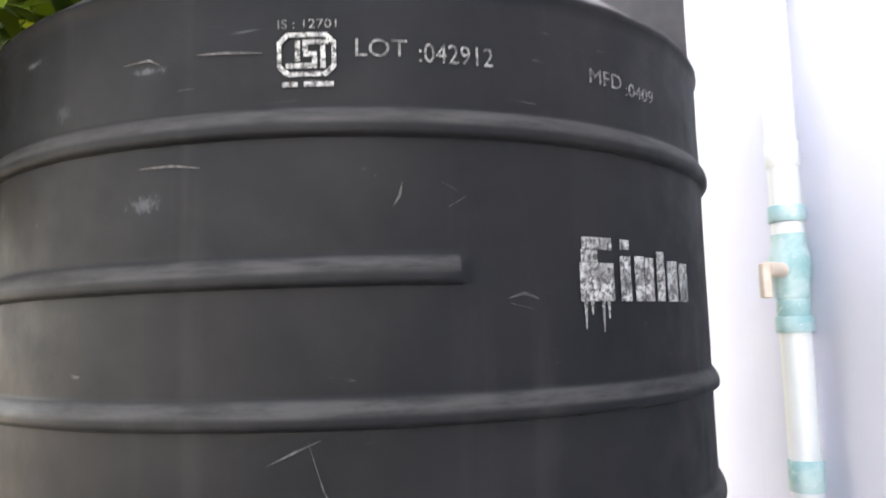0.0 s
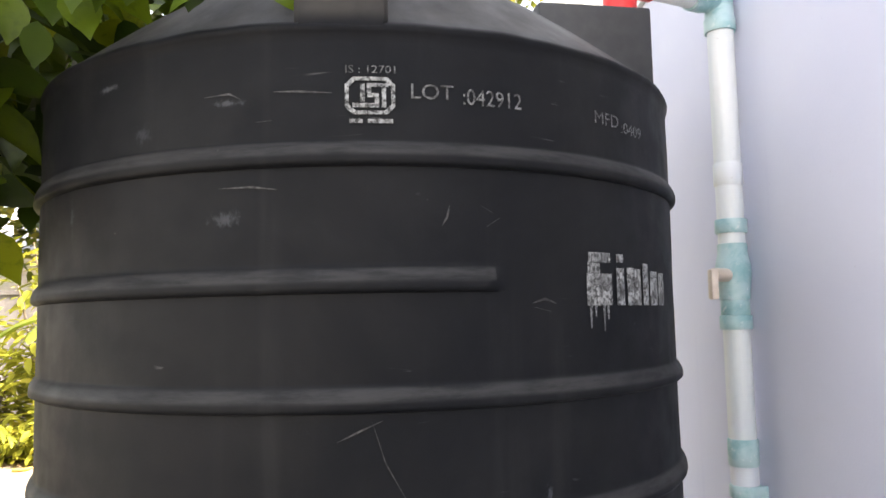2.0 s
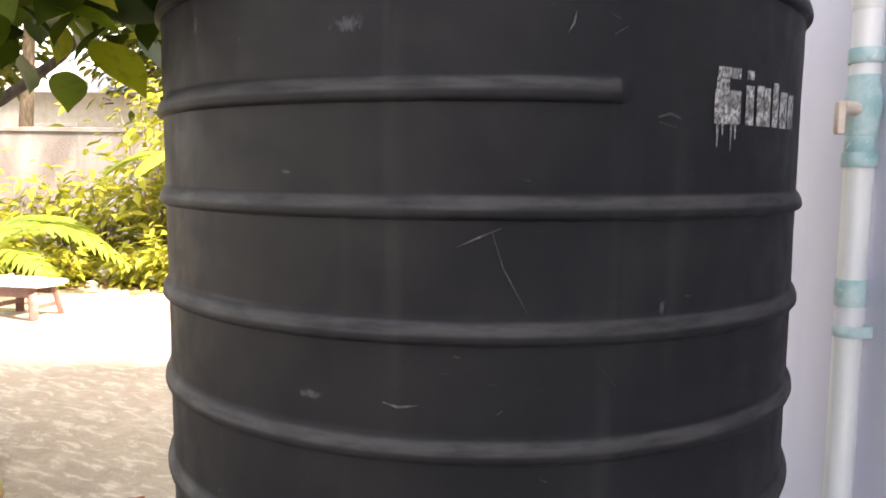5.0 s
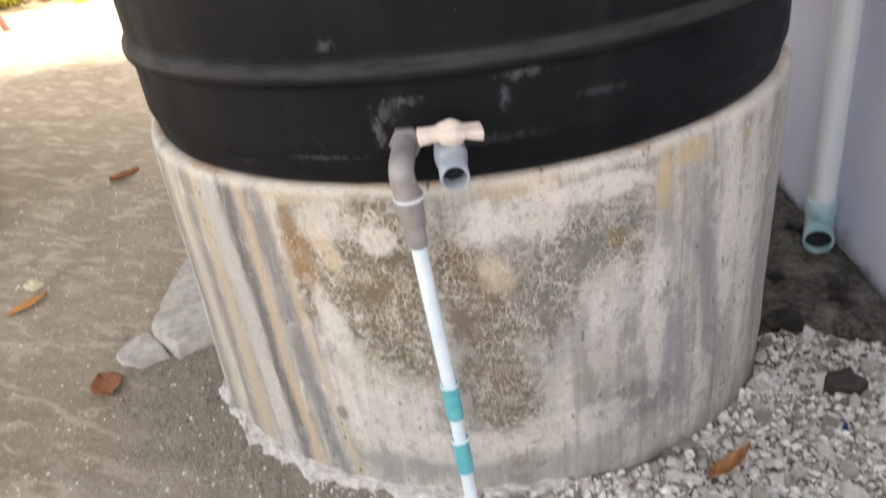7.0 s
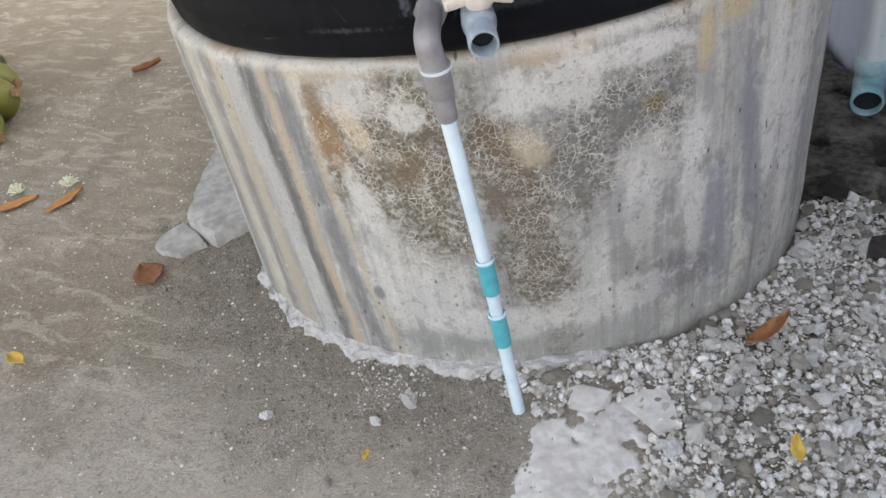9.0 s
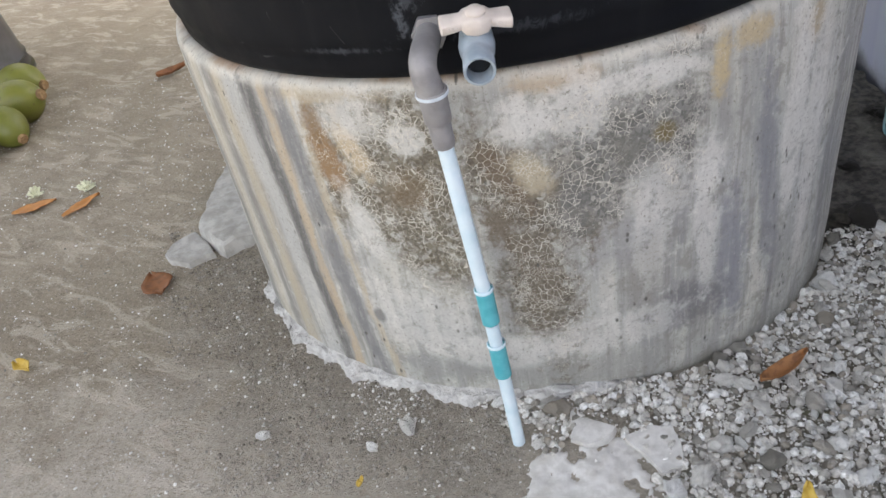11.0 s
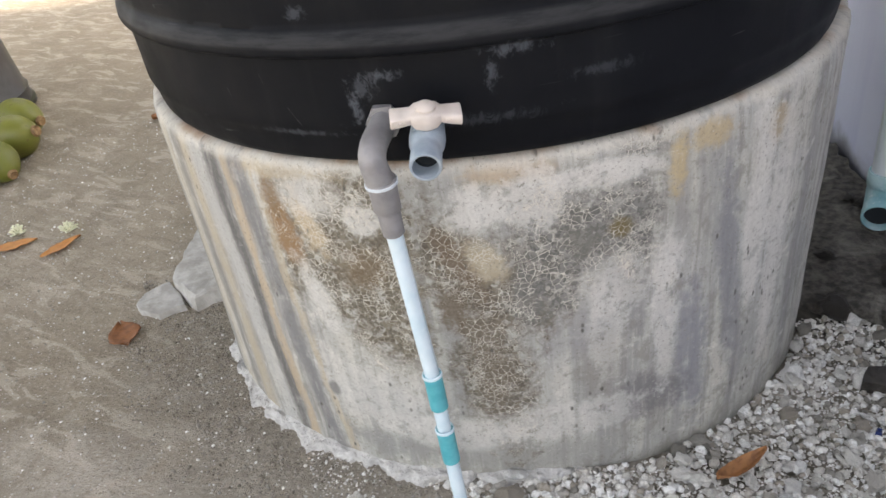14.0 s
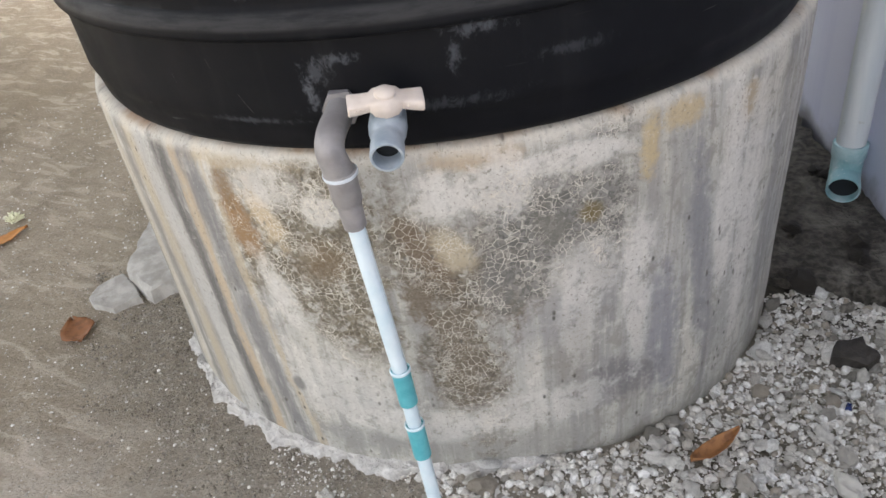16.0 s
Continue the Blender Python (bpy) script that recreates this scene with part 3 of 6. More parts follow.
M_STOOL = simple("brown_plastic_stool", (0.085, 0.032, 0.026), (0.12, 0.05, 0.04), 0.5, 20, 0.1)
M_ROOF = simple("roof_sheet", (0.32, 0.32, 0.34), (0.40, 0.40, 0.42), 0.5, 15)
M_FAR = simple("whitewashed_far_house", (0.62, 0.60, 0.56), (0.72, 0.70, 0.66), 0.8, 6, 0.1, 0.01, (0.50, 0.47, 0.42))
M_BLUEBIT = simple("blue_plastic_scrap", (0.010, 0.022, 0.10), (0.016, 0.035, 0.15), 0.4, 40)


# ---- building helpers ----
def mesh_ob(name, verts, faces, mat, parent=None, label="", smooth=False):
    me = bpy.data.meshes.new(name)
    me.from_pydata([tuple(v) for v in verts], [], [tuple(f) for f in faces])
    me.materials.append(mat)
    if smooth:
        me.polygons.foreach_set("use_smooth", [True] * len(me.polygons))
    me.update()
    ob = new(name, me)
    if parent:
        ob.parent = parent
    if label:
        ob["label"] = label
    return ob


def part(name, bm, mat, parent=None, label="", smooth=True):
    me = bpy.data.meshes.new(name)
    bmesh.ops.recalc_face_normals(bm, faces=bm.faces)
    bm.to_mesh(me)
    bm.free()
    me.materials.append(mat)
    if smooth:
        me.polygons.foreach_set("use_smooth", [True] * len(me.polygons))
        me.set_sharp_from_angle(angle=radians(40))
    ob = new(name, me)
    if parent:
        ob.parent = parent
    if label:
        ob["label"] = label
    return ob


def thing(name, place, label, category, group="", kind=""):
    ob = new(name)
    ob.location = place
    ob.empty_display_size = 0.05
    return tagged(ob, label, category, group, kind)


def box_bm(cx, cy, cz, sx, sy, sz, bevel=0.0, seg=2):
    bm = bmesh.new()
    bmesh.ops.create_cube(bm, size=1.0)
    for v in bm.verts:
        v.co = Vector((cx + v.co.x * sx, cy + v.co.y * sy, cz + v.co.z * sz))
    if bevel:
        bmesh.ops.bevel(bm, geom=bm.edges[:], offset=bevel, segments=seg, profile=0.5, affect="EDGES")
    return bm


def lathe(profile, seg=48, m=None, bm=None, close=False):
    """Revolve (radius, height) pairs about z, then place with m."""
    bm = bm or bmesh.new()
    m = m or Matrix()
    rings = []
    for r, z in profile:
        if r < 1e-6:
            rings.append([bm.verts.new(m @ Vector((0, 0, z)))])
        else:
            rings.append([bm.verts.new(m @ Vector((r * math.cos(2 * math.pi * i / seg), r * math.sin(2 * math.pi * i / seg), z))) for i in range(seg)])
    pairs = list(zip(rings, rings[1:]))
    if close:
        pairs.append((rings[-1], rings[0]))
    for a, b in pairs:
        for i in range(seg):
            j = (i + 1) % seg
            if len(a) == 1 and len(b) > 1:
                bm.faces.new((a[0], b[i], b[j]))
            elif len(b) == 1 and len(a) > 1:
                bm.faces.new((a[i], b[0], a[j]))
            elif len(a) > 1:
                bm.faces.new((a[i], b[i], b[j], a[j]))
    return bm


def along(p, q):
    """Matrix taking z to the way from p to q, at p; and the length."""
    p, q = Vector(p), Vector(q)
    return Matrix.Translation(p) @ (q - p).to_track_quat("Z", "Y").to_matrix().to_4x4(), (q - p).length


def rod(p, q, r, seg=24, bm=None, r2=None):
    m, d = along(p, q)
    r2 = r if r2 is None else r2
    e = min(r, r2) * 0.12
    return lathe([(0, 0), (r - e, 0), (r, e), (r2, d - e), (r2 - e, d), (0, d)], seg, m, bm)


def tube(points, radii, seg=20, bm=None):
    """A bent tube through points, with capped ends."""
    bm = bm or bmesh.new()
    pts = [Vector(p) for p in points]
    if isinstance(radii, (int, float)):
        radii = [radii] * len(pts)
    side, rings = None, []
    for i, p in enumerate(pts):
        d = (pts[min(i + 1, len(pts) - 1)] - pts[max(i - 1, 0)]).normalized()
        if side is None:
            side = d.orthogonal().normalized()
        side = (side - d * side.dot(d)).normalized()
        up = d.cross(side)
        rings.append([bm.verts.new(p + radii[i] * (math.cos(a) * side + math.sin(a) * up)) for a in (2 * math.pi * k / seg for k in range(seg))])
    for a, b in zip(rings, rings[1:]):
        for i in range(seg):
            j = (i + 1) % seg
            bm.faces.new((a[i], a[j], b[j], b[i]))
    for ring in (rings[0], rings[-1]):
        bm.faces.new(ring)
    return bm


def bend(a, b, c, n=8):
    a, b, c = Vector(a), Vector(b), Vector(c)
    return [(1 - t) ** 2 * a + 2 * t * (1 - t) * b + t * t * c for t in (i / n for i in range(n + 1))]


def fbm(x, y, z=0.0, octaves=3):
    return noise.fractal(Vector((x, y, z)), 1.0, 2.0, octaves)


def ground_z(x, y):
    s = min(max((x + 0.1) / 1.0, 0.0), 1.0)
    drop = -0.085 * s * s * (3 - 2 * s)
    far = max(0.0, y - 7.2)
    return drop + 0.05 * min(far, 2.0)


def ground_rough(x, y):
    return 0.010 * fbm(x * 1.7, y * 1.7) + 0.009 * fbm(x * 8, y * 8, 4) + 0.002 * abs(fbm(x * 14 + y * 9, y * 4 - x * 3, 8.0))


# ---- ground: one sheet to the horizon ----
def build_ground():
    fx = np.arange(-2.6, 1.3, 0.03)
    fy = np.arange(-1.6, 2.2, 0.03)
    out = np.cumsum(0.06 * 1.25 ** np.arange(34))
    xs = np.concatenate([fx[0] - out[::-1], fx, fx[-1] + out])
    ys = np.concatenate([fy[0] - out[::-1], fy, fy[-1] + out])
    verts, faces = [], []
    for y in ys:
        for x in xs:
            z = ground_z(x, y)
            if abs(x) < 12 and abs(y) < 12:
                z += ground_rough(x, y)
            verts.append((x, y, z))
    w = len(xs)
    for j in range(len(ys) - 1):
        for i in range(w - 1):
            a = j * w + i
            faces.append((a, a + 1, a + w + 1, a + w))
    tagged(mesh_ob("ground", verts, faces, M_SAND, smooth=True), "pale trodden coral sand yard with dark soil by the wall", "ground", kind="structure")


build_ground()

# ---- house wall, pilaster, eave and roof ----
WALL_A = math.atan(0.13)


def wall_x(y):
    return 0.985 + 0.13 * (y - 0.075)


def on_wall(y, z, out=0.0):
    """A place on the wall's face, out metres in front of it."""
    return Vector((wall_x(y) - out * math.cos(WALL_A), y + out * math.sin(WALL_A), z))


def wall_box(y0, y1, z0, z1, out, back):
    """A box along the wall between two y, from out in front of its face to back behind it."""
    bm = bmesh.new()
    pts = []
    for z in (z0, z1):
        for y, o in ((y0, out), (y1, out), (y1, -back), (y0, -back)):
            pts.append(bm.verts.new(on_wall(y, z, o)))
    for f in ((0, 1, 2, 3), (4, 5, 6, 7), (0, 1, 5, 4), (1, 2, 6, 5), (2, 3, 7, 6), (3, 0, 4, 7)):
        bm.faces.new([pts[i] for i in f])
    bmesh.ops.recalc_face_normals(bm, faces=bm.faces)
    return bm


tagged(part("wall_east", wall_box(-6.0, 1.15, -0.3, 2.56, 0.0, 0.2), M_WALL, smooth=False), "smooth lavender painted house wall, grimy at its foot", "wall", kind="structure")
tagged(part("wall_back", wall_box(1.152, 1.35, -0.3, 2.56, -0.002, 5.0), M_WALL, smooth=False), "lavender painted end wall of the house", "wall", kind="structure")
tagged(part("trim", wall_box(-1.02, -0.73, -0.2, 2.555, 0.014, 0.0), M_TRIM, smooth=False), "white painted pilaster strip on the lavender wall", "trim", kind="structure")
roof = thing("roof", (1.2, -2, 2.5), "grey sheet roof with a white fascia board over the wall", "roof", kind="structure")
roof.location = (0, 0, 0)
part("fascia", wall_box(-6.2, 1.36, 2.562, 2.625, 0.02, 0.1), M_TRIM, roof, "white fascia board", smooth=False)
bm = bmesh.new()
pts = [bm.verts.new(p) for p in (on_wall(-6.2, 2.658, 0.03), on_wall(1.36, 2.658, 0.03), on_wall(1.36, 3.7, -3.0), on_wall(-6.2, 3.7, -3.0), on_wall(1.36, 2.684, -6.3), on_wall(-6.2, 2.684, -6.3))]
for f in ((0, 1, 2, 3), (3, 2, 4, 5)):
    bm.faces.new([pts[i] for i in f])
bmesh.ops.solidify(bm, geom=bm.faces[:], thickness=-0.03)
part("roof_sheet", bm, M_ROOF, roof, smooth=False)

# no known storey: a block added to keep the low sun off the yard
tagged(part("shade_block", wall_box(-6.0, 0.6, 2.72, 6.2, -1.0, 5.5), M_WALL, smooth=False), "plain lavender block added over the roof to cast shade", "wall", kind="structure")

# ---- concrete plinth ----
PC = Vector((0.004, 0.044, 0))
PR, PH = 0.681, 0.637


def build_plinth():
    ob = thing("concrete_plinth", (PC.x, PC.y, 0), "round cement-rendered plinth, stained, crazed and streaked", "plinth")
    seg = 220
    prof = [(0.0, PH - 0.003), (0.3, PH - 0.003), (0.60, PH - 0.002), (0.655, PH - 0.001), (PR - 0.022, PH), (PR - 0.010, PH - 0.003), (PR - 0.003, PH - 0.009), (PR, PH - 0.02)]
    prof += [(PR, PH - 0.02 - (PH + 0.10) * k / 34) for k in range(1, 35)]
    verts, faces, rings = [], [], []
    for r, z in prof:
        ring = []
        for i in range(seg):
            a = 2 * math.pi * i / seg
            x, y = math.cos(a), math.sin(a)
            rr = r
            if r > 0.65:
                rr += 0.004 * fbm(x * 2.2, y * 2.2, z * 2.2) + 0.0012 * fbm(x * 14, y * 14, z * 20, 2)
                if z > PH - 0.03:
                    rr -= 0.007 * max(0.0, fbm(x * 9, y * 9, 3.0))
            zz = z - (0.005 * max(0.0, fbm(x * 11, y * 11, 7.0)) if r > 0.66 and z > PH - 0.03 else 0)
            ring.append(len(verts))
            verts.append((rr * x - 0.014 * (1 - zz / PH), rr * y, zz))
        rings.append(ring)
    for a, b in zip(rings, rings[1:]):
        for i in range(seg):
            j = (i + 1) % seg
            faces.append((a[j], a[i], b[i], b[j]))
    mesh_ob("body", verts, faces, M_PLINTH, ob, smooth=True)
    # ragged mortar fillet round part of the foot
    verts, faces = [], []
    n, k = 150, 6
    for i in range(n + 1):
        a = radians(-75 + 82 * i / n)
        taper = min(1.0, i / 10, (n - i) / 14)
        wide = max(0.004, 0.024 + 0.026 * fbm(a * 5, 2.0) + 0.020 * fbm(a * 14, 5.0) + 0.010 * fbm(a * 43, 8.0)) * taper + 0.002
        tall = (0.010 + 0.006 * fbm(a * 12, 9.0)) * taper + 0.001
        for q in range(k + 1):
            t = q / k
            r = PR - 0.004 + wide * t
            z = tall * (1 - t) ** 0.8 + (0.007 * fbm(a * 31, t * 7, 2.0) if 0 < q < k else 0)
            x, y = r * math.sin(a) - 0.013, -r * math.cos(a)
            z = z + ground_z(x + PC.x, y + PC.y) + (0.012 if q < k else -0.012)
            verts.append((x, y, z))
    for i in range(n):
        for q in range(k):
            a = i * (k + 1) + q
            faces.append((a, a + k + 1, a + k + 2, a + 1))
    mesh_ob("mortar_fillet", verts, faces, M_MORTAR, ob, "ragged pale mortar fillet", True)


build_plinth()

# ---- water tank ----
TR = 0.65
RIBS = (1.691, 1.351, 1.173, 1.000, 0.828)
HALF_RIB = 1.514


def rib_shape(z, top):
    d = top + 0.002 - z
    if d <= 0 or d >= 0.037:
        return 0.0
    if d < 0.029:
        return 0.0115 * math.sin(math.pi / 2 * min(1.0, d / 0.025)) ** 0.85
    return 0.0115 * math.sqrt(max(0.0, 1 - ((d - 0.029) / 0.008) ** 2))


def build_tank():
    ob = thing("water_tank", (0, 0, PH), "black ribbed plastic water tank, scuffed, with white stencilled marks", "water tank")
    seg = 300
    zs = {0.0}
    rows = [(0.0, PH), (0.3, PH), (0.61, PH), (0.628, PH + 0.001), (0.636, PH + 0.006), (0.640, PH + 0.014), (0.6425, PH + 0.03), (0.6435, PH + 0.042), (0.6475, PH + 0.050)]
    z = PH + 0.06
    levels = []
    while z < 1.842:
        levels.append(z)
        close = any(t - 0.045 <= z <= t + 0.006 for t in RIBS + (HALF_RIB,))
        z += 0.009 if close else 0.016
    levels += [t + 0.002 - d for t in RIBS + (HALF_RIB,) for d in (0.0, 0.003, 0.007, 0.012, 0.018, 0.025, 0.029, 0.032, 0.0345, 0.036, 0.0371)]
    levels = sorted(levels)
    levels = [q for i, q in enumerate(levels) if i == 0 or q - levels[i - 1] > 0.0009]
    verts, faces, rings = [], [], []
    rows += [(TR, q) for q in levels]
    dome = [(0.650, 1.846), (0.6525, 1.850), (0.655, 1.856), (0.653, 1.861), (0.643, 1.868), (0.62, 1.887), (0.58, 1.922), (0.52, 1.972), (0.45, 2.026), (0.38, 2.071), (0.31, 2.106), (0.25, 2.128), (0.215, 2.138),
            (0.21, 2.143), (0.21, 2.19), (0.0, 2.19)]
    rows += dome
    for r, q in rows:
        ring = []
        for i in range(seg):
            a = 2 * math.pi * i / seg
            sx, sy = math.sin(a), -math.cos(a)
            deg = math.degrees(a)
            deg = deg - 360 if deg > 180 else deg
            rr = r
            if r == TR:
                rr += sum(rib_shape(q, t) for t in RIBS)
                on = min(max((11.6 - deg) / 0.5, 0), 1) * min(max((deg + 120) / 0.5, 0), 1)
                rr += rib_shape(q, HALF_RIB) * on
            if r > 0.3:
                rr += 0.0016 * fbm(sx * 2.5, sy * 2.5, q * 3) + 0.0005 * fbm(sx * 15, sy * 15, q * 18, 2)
            zz = q + (0.0022 * fbm(sx * 8, sy * 8, 1.0) if 1.844 < q < 1.87 else 0)
            ring.append(len(verts))
            verts.append((rr * sx, rr * sy, zz - PH))
        rings.append(ring)
    for a, b in zip(rings, rings[1:]):
        for i in range(seg):
            j = (i + 1) % seg
            faces.append((a[i], a[j], b[j], b[i]))
    body = mesh_ob("body", verts, faces, M_TANK, ob, smooth=True)
    body.data.set_sharp_from_angle(angle=radians(48))
    lid = lathe([(0, 0.045), (0.12, 0.043), (0.20, 0.036), (0.235, 0.028), (0.245, 0.018), (0.245, -0.02), (0.238, -0.024), (0.225, -0.02)], 64, Matrix.Translation((0, 0, 2.195 - PH)))
    part("lid", lid, M_TANK, ob, "black screw lid")
    # moulded lifting lug over the shoulder
    bm = bmesh.new()
    a0, a1 = radians(-13.6), radians(-1.9)
    front, back = [], []
    for z in (1.851, 1.95, 2.05, 2.12):
        front.append([bm.verts.new((0.6535 * math.sin(t), -0.6535 * math.cos(t), z - PH)) for t in (a0, (2 * a0 + a1) / 3, (a0 + 2 * a1) / 3, a1)])
        back.append([bm.verts.new((0.6535 * math.sin(t), -0.6535 * math.cos(t) + 0.34, z - PH)) for t in (a0, (2 * a0 + a1) / 3, (a0 + 2 * a1) / 3, a1)])
    for g, flip in ((front, 0), (back, 1)):
        for i in range(3):
            for j in range(3):
                bm.faces.new((g[i][j], g[i][j + 1], g[i + 1][j + 1], g[i + 1][j]))
    for i in range(3):
        for j in (0, 3):
            bm.faces.new((front[i][j], back[i][j], back[i + 1][j], front[i + 1][j]))
    for j in range(3):
        for i in (0, 3):
            bm.faces.new((front[i][j], back[i][j], back[i][j + 1], front[i][j + 1]))
    bmesh.ops.recalc_face_normals(bm, faces=bm.faces)
    bmesh.ops.bevel(bm, geom=[e for e in bm.edges if e.is_manifold and e.calc_face_angle(0) > 0.8], offset=0.006, segments=2, affect="EDGES")
    part("lug", bm, M_TANK, ob, "moulded black lifting lug")
    return ob


tank = build_tank()
SKIN = TR + 0.0024


def wrap(u, z, r=SKIN):
    """From metres round the tank and height to a place in the tank's own frame."""
    a = u / TR
    return Vector((r * math.sin(a), -r * math.cos(a), z - PH))


def flat_patch(name, polys, mat, label="", r=SKIN):
    """Outlines in (u, z), each cut into strips and wrapped on the tank's skin."""
    bm = bmesh.new()
    for poly in polys:
        bm.faces.new([bm.verts.new((u, z, 0)) for u, z in poly])
    for _ in range(2):
        long_edges = [e for e in bm.edges if e.calc_length() > 0.012]
        if long_edges:
            bmesh.ops.subdivide_edges(bm, edges=long_edges, cuts=2, use_grid_fill=True)
    bmesh.ops.triangulate(bm, faces=bm.faces[:])
    for v in bm.verts:
        v.co = wrap(v.co.x, v.co.y, r)
    me = bpy.data.meshes.new(name)
    bm.to_mesh(me)
    bm.free()
    me.materials.append(mat)
    ob = new(name, me)
    ob.parent = tank
    if label:
        ob["label"] = label
    return ob


def writing(text, u, z, height, width, tilt=0.0):
    cu = bpy.data.curves.new("writing", "FONT")
    cu.body = text
    cu.size = 1.0
    cu.resolution_u = 3
    tmp = new("writing", cu)
    bpy.context.view_layer.update()
    me = bpy.data.meshes.new_from_object(tmp.evaluated_get(bpy.context.evaluated_depsgraph_get()))
    bpy.data.objects.remove(tmp)
    co = [v.co.copy() for v in me.vertices]
    x0, x1 = min(c.x for c in co), max(c.x for c in co)
    y0, y1 = min(c.y for c in co), max(c.y for c in co)
    for v, c in zip(me.vertices, co):
        fx = (c.x - x0) / (x1 - x0)
        v.co = wrap(u + fx * width, z + (c.y - y0) / (y1 - y0) * height + tilt * fx)
    me.materials.append(M_FADED)
    ob = new("stencil_writing", me)
    ob.parent = tank
    ob["label"] = "worn white stencilled letters"
    return ob


def rect(u0, z0, u1, z1):
    return [(u0, z0), (u1, z0), (u1, z1), (u0, z1)]


def arc_u(deg):
    return radians(deg) * TR


writing("LOT", arc_u(0.8), 1.753, 0.022, 0.062)
writing(":042912", arc_u(7.5), 1.748, 0.024, 0.095)
writing("MFD", arc_u(29.0), 1.748, 0.020, 0.064)
writing(":0409", arc_u(35.4), 1.742, 0.019, 0.070)
writing("IS : 12701", arc_u(-7.3), 1.7885, 0.011, 0.070)
for d0, d1 in ((-6.9, -5.2), (-4.6, -1.5)):
    flat_patch("stencil_bar", [rect(arc_u(d0), 1.7165, arc_u(d1), 1.7225)], M_STENCIL, "small illegible stencilled line")


def framed_mark():
    """A rounded frame with plain strokes inside."""
    u0, u1, z0, z1 = arc_u(-7.4), arc_u(-1.2), 1.729, 1.783
    polys, w = [], 0.0055
    c = 0.011
    outer = [(u0 + c, z0), (u1 - c, z0), (u1, z0 + c), (u1, z1 - c), (u1 - c, z1), (u0 + c, z1), (u0, z1 - c), (u0, z0 + c)]
    mu, mz = (u0 + u1) / 2, (z0 + z1) / 2
    inner = [(mu + (u - mu) * (1 - 2 * w / (u1 - u0)), mz + (z - mz) * (1 - 2 * w / (z1 - z0))) for u, z in outer]
    for i in range(8):
        j = (i + 1) % 8
        polys.append([outer[i], outer[j], inner[j], inner[i]])
    s = 0.0062
    a, b = u0 + 0.0115, z0 + 0.010
    flat_patch("stencil_frame", polys, M_STENCIL, "worn white rounded stencil frame")
    bars = [rect(a + 0.010, b + 0.008, a + 0.010 + s, z1 - 0.010), rect(a - 0.001, b, a + 0.030, b + s),
              rect(a + 0.020, b + 0.0145, a + 0.036, b + 0.0145 + s), rect(a + 0.019, z1 - 0.0145, u1 - 0.009, z1 - 0.009), rect(a + 0.019, b + 0.0208, a + 0.019 + s, z1 - 0.0146),
              rect(a + 0.0302, b, a + 0.0302 + s, b + 0.0143), rect(a + 0.040, b, a + 0.040 + s, z1 - 0.0147)]
    for bar in bars:
        flat_patch("stencil_stroke", [bar], M_STENCIL)


framed_mark()
# the maker's mark as plain upright strokes with paint runs below
ua, ub = arc_u(26.0), arc_u(48.8)
strokes = []
span = ub - ua
for f0, f1, lo, hi in ((0.0, 0.235, 0.0, 0.60), (0.012, 0.12, 0.61, 0.80), (0.02, 0.225, 0.81, 1.0), (0.285, 0.37, 0.0, 0.72), (0.29, 0.365, 0.83, 0.99), (0.405, 0.488, 0.0, 0.74), (0.495, 0.58, 0.0, 0.72), (0.612, 0.698, 0.0, 0.84),
                       (0.725, 0.855, 0.0, 0.70), (0.88, 1.0, 0.0, 0.68)):
    strokes.append(rect(ua + f0 * span, 1.457 + lo * 0.083, ua + f1 * span, 1.457 + hi * 0.083))
for st in strokes:
    flat_patch("stencil_stroke", [st], M_STENCIL, "bold white stencilled stroke")
for f, drop in ((0.03, 0.035), (0.075, 0.018), (0.15, 0.040), (0.19, 0.022)):
    flat_patch("paint_run", [[(ua + f * span - 0.003, 1.4565), (ua + f * span + 0.003, 1.4565), (ua + f * span + 0.0008, 1.457 - drop), (ua + f * span - 0.0008, 1.457 - drop)]], M_STENCIL, "thin white paint run")


def scratch(points, width=0.003):
    polys = []
    n = len(points) - 1
    for i, (p, q) in enumerate(zip(points, points[1:])):
        (u0, z0), (u1, z1) = ((arc_u(d), z) for d, z in (p, q))
        length = math.hypot(u1 - u0, z1 - z0)
        nx, nz = -(z1 - z0) / length, (u1 - u0) / length
        w0 = width * (0.25 if i == 0 else 1.0)
        w1 = width * (0.25 if i == n - 1 else 1.0)
        polys.append([(u0 - nx * w0, z0 - nz * w0), (u1 - nx * w1, z1 - nz * w1), (u1 + nx * w1, z1 + nz * w1), (u0 + nx * w0, z0 + nz * w0)])
    flat_patch("scratch", polys, M_SCUFF, "pale scrape in the black plastic", TR + 0.002)


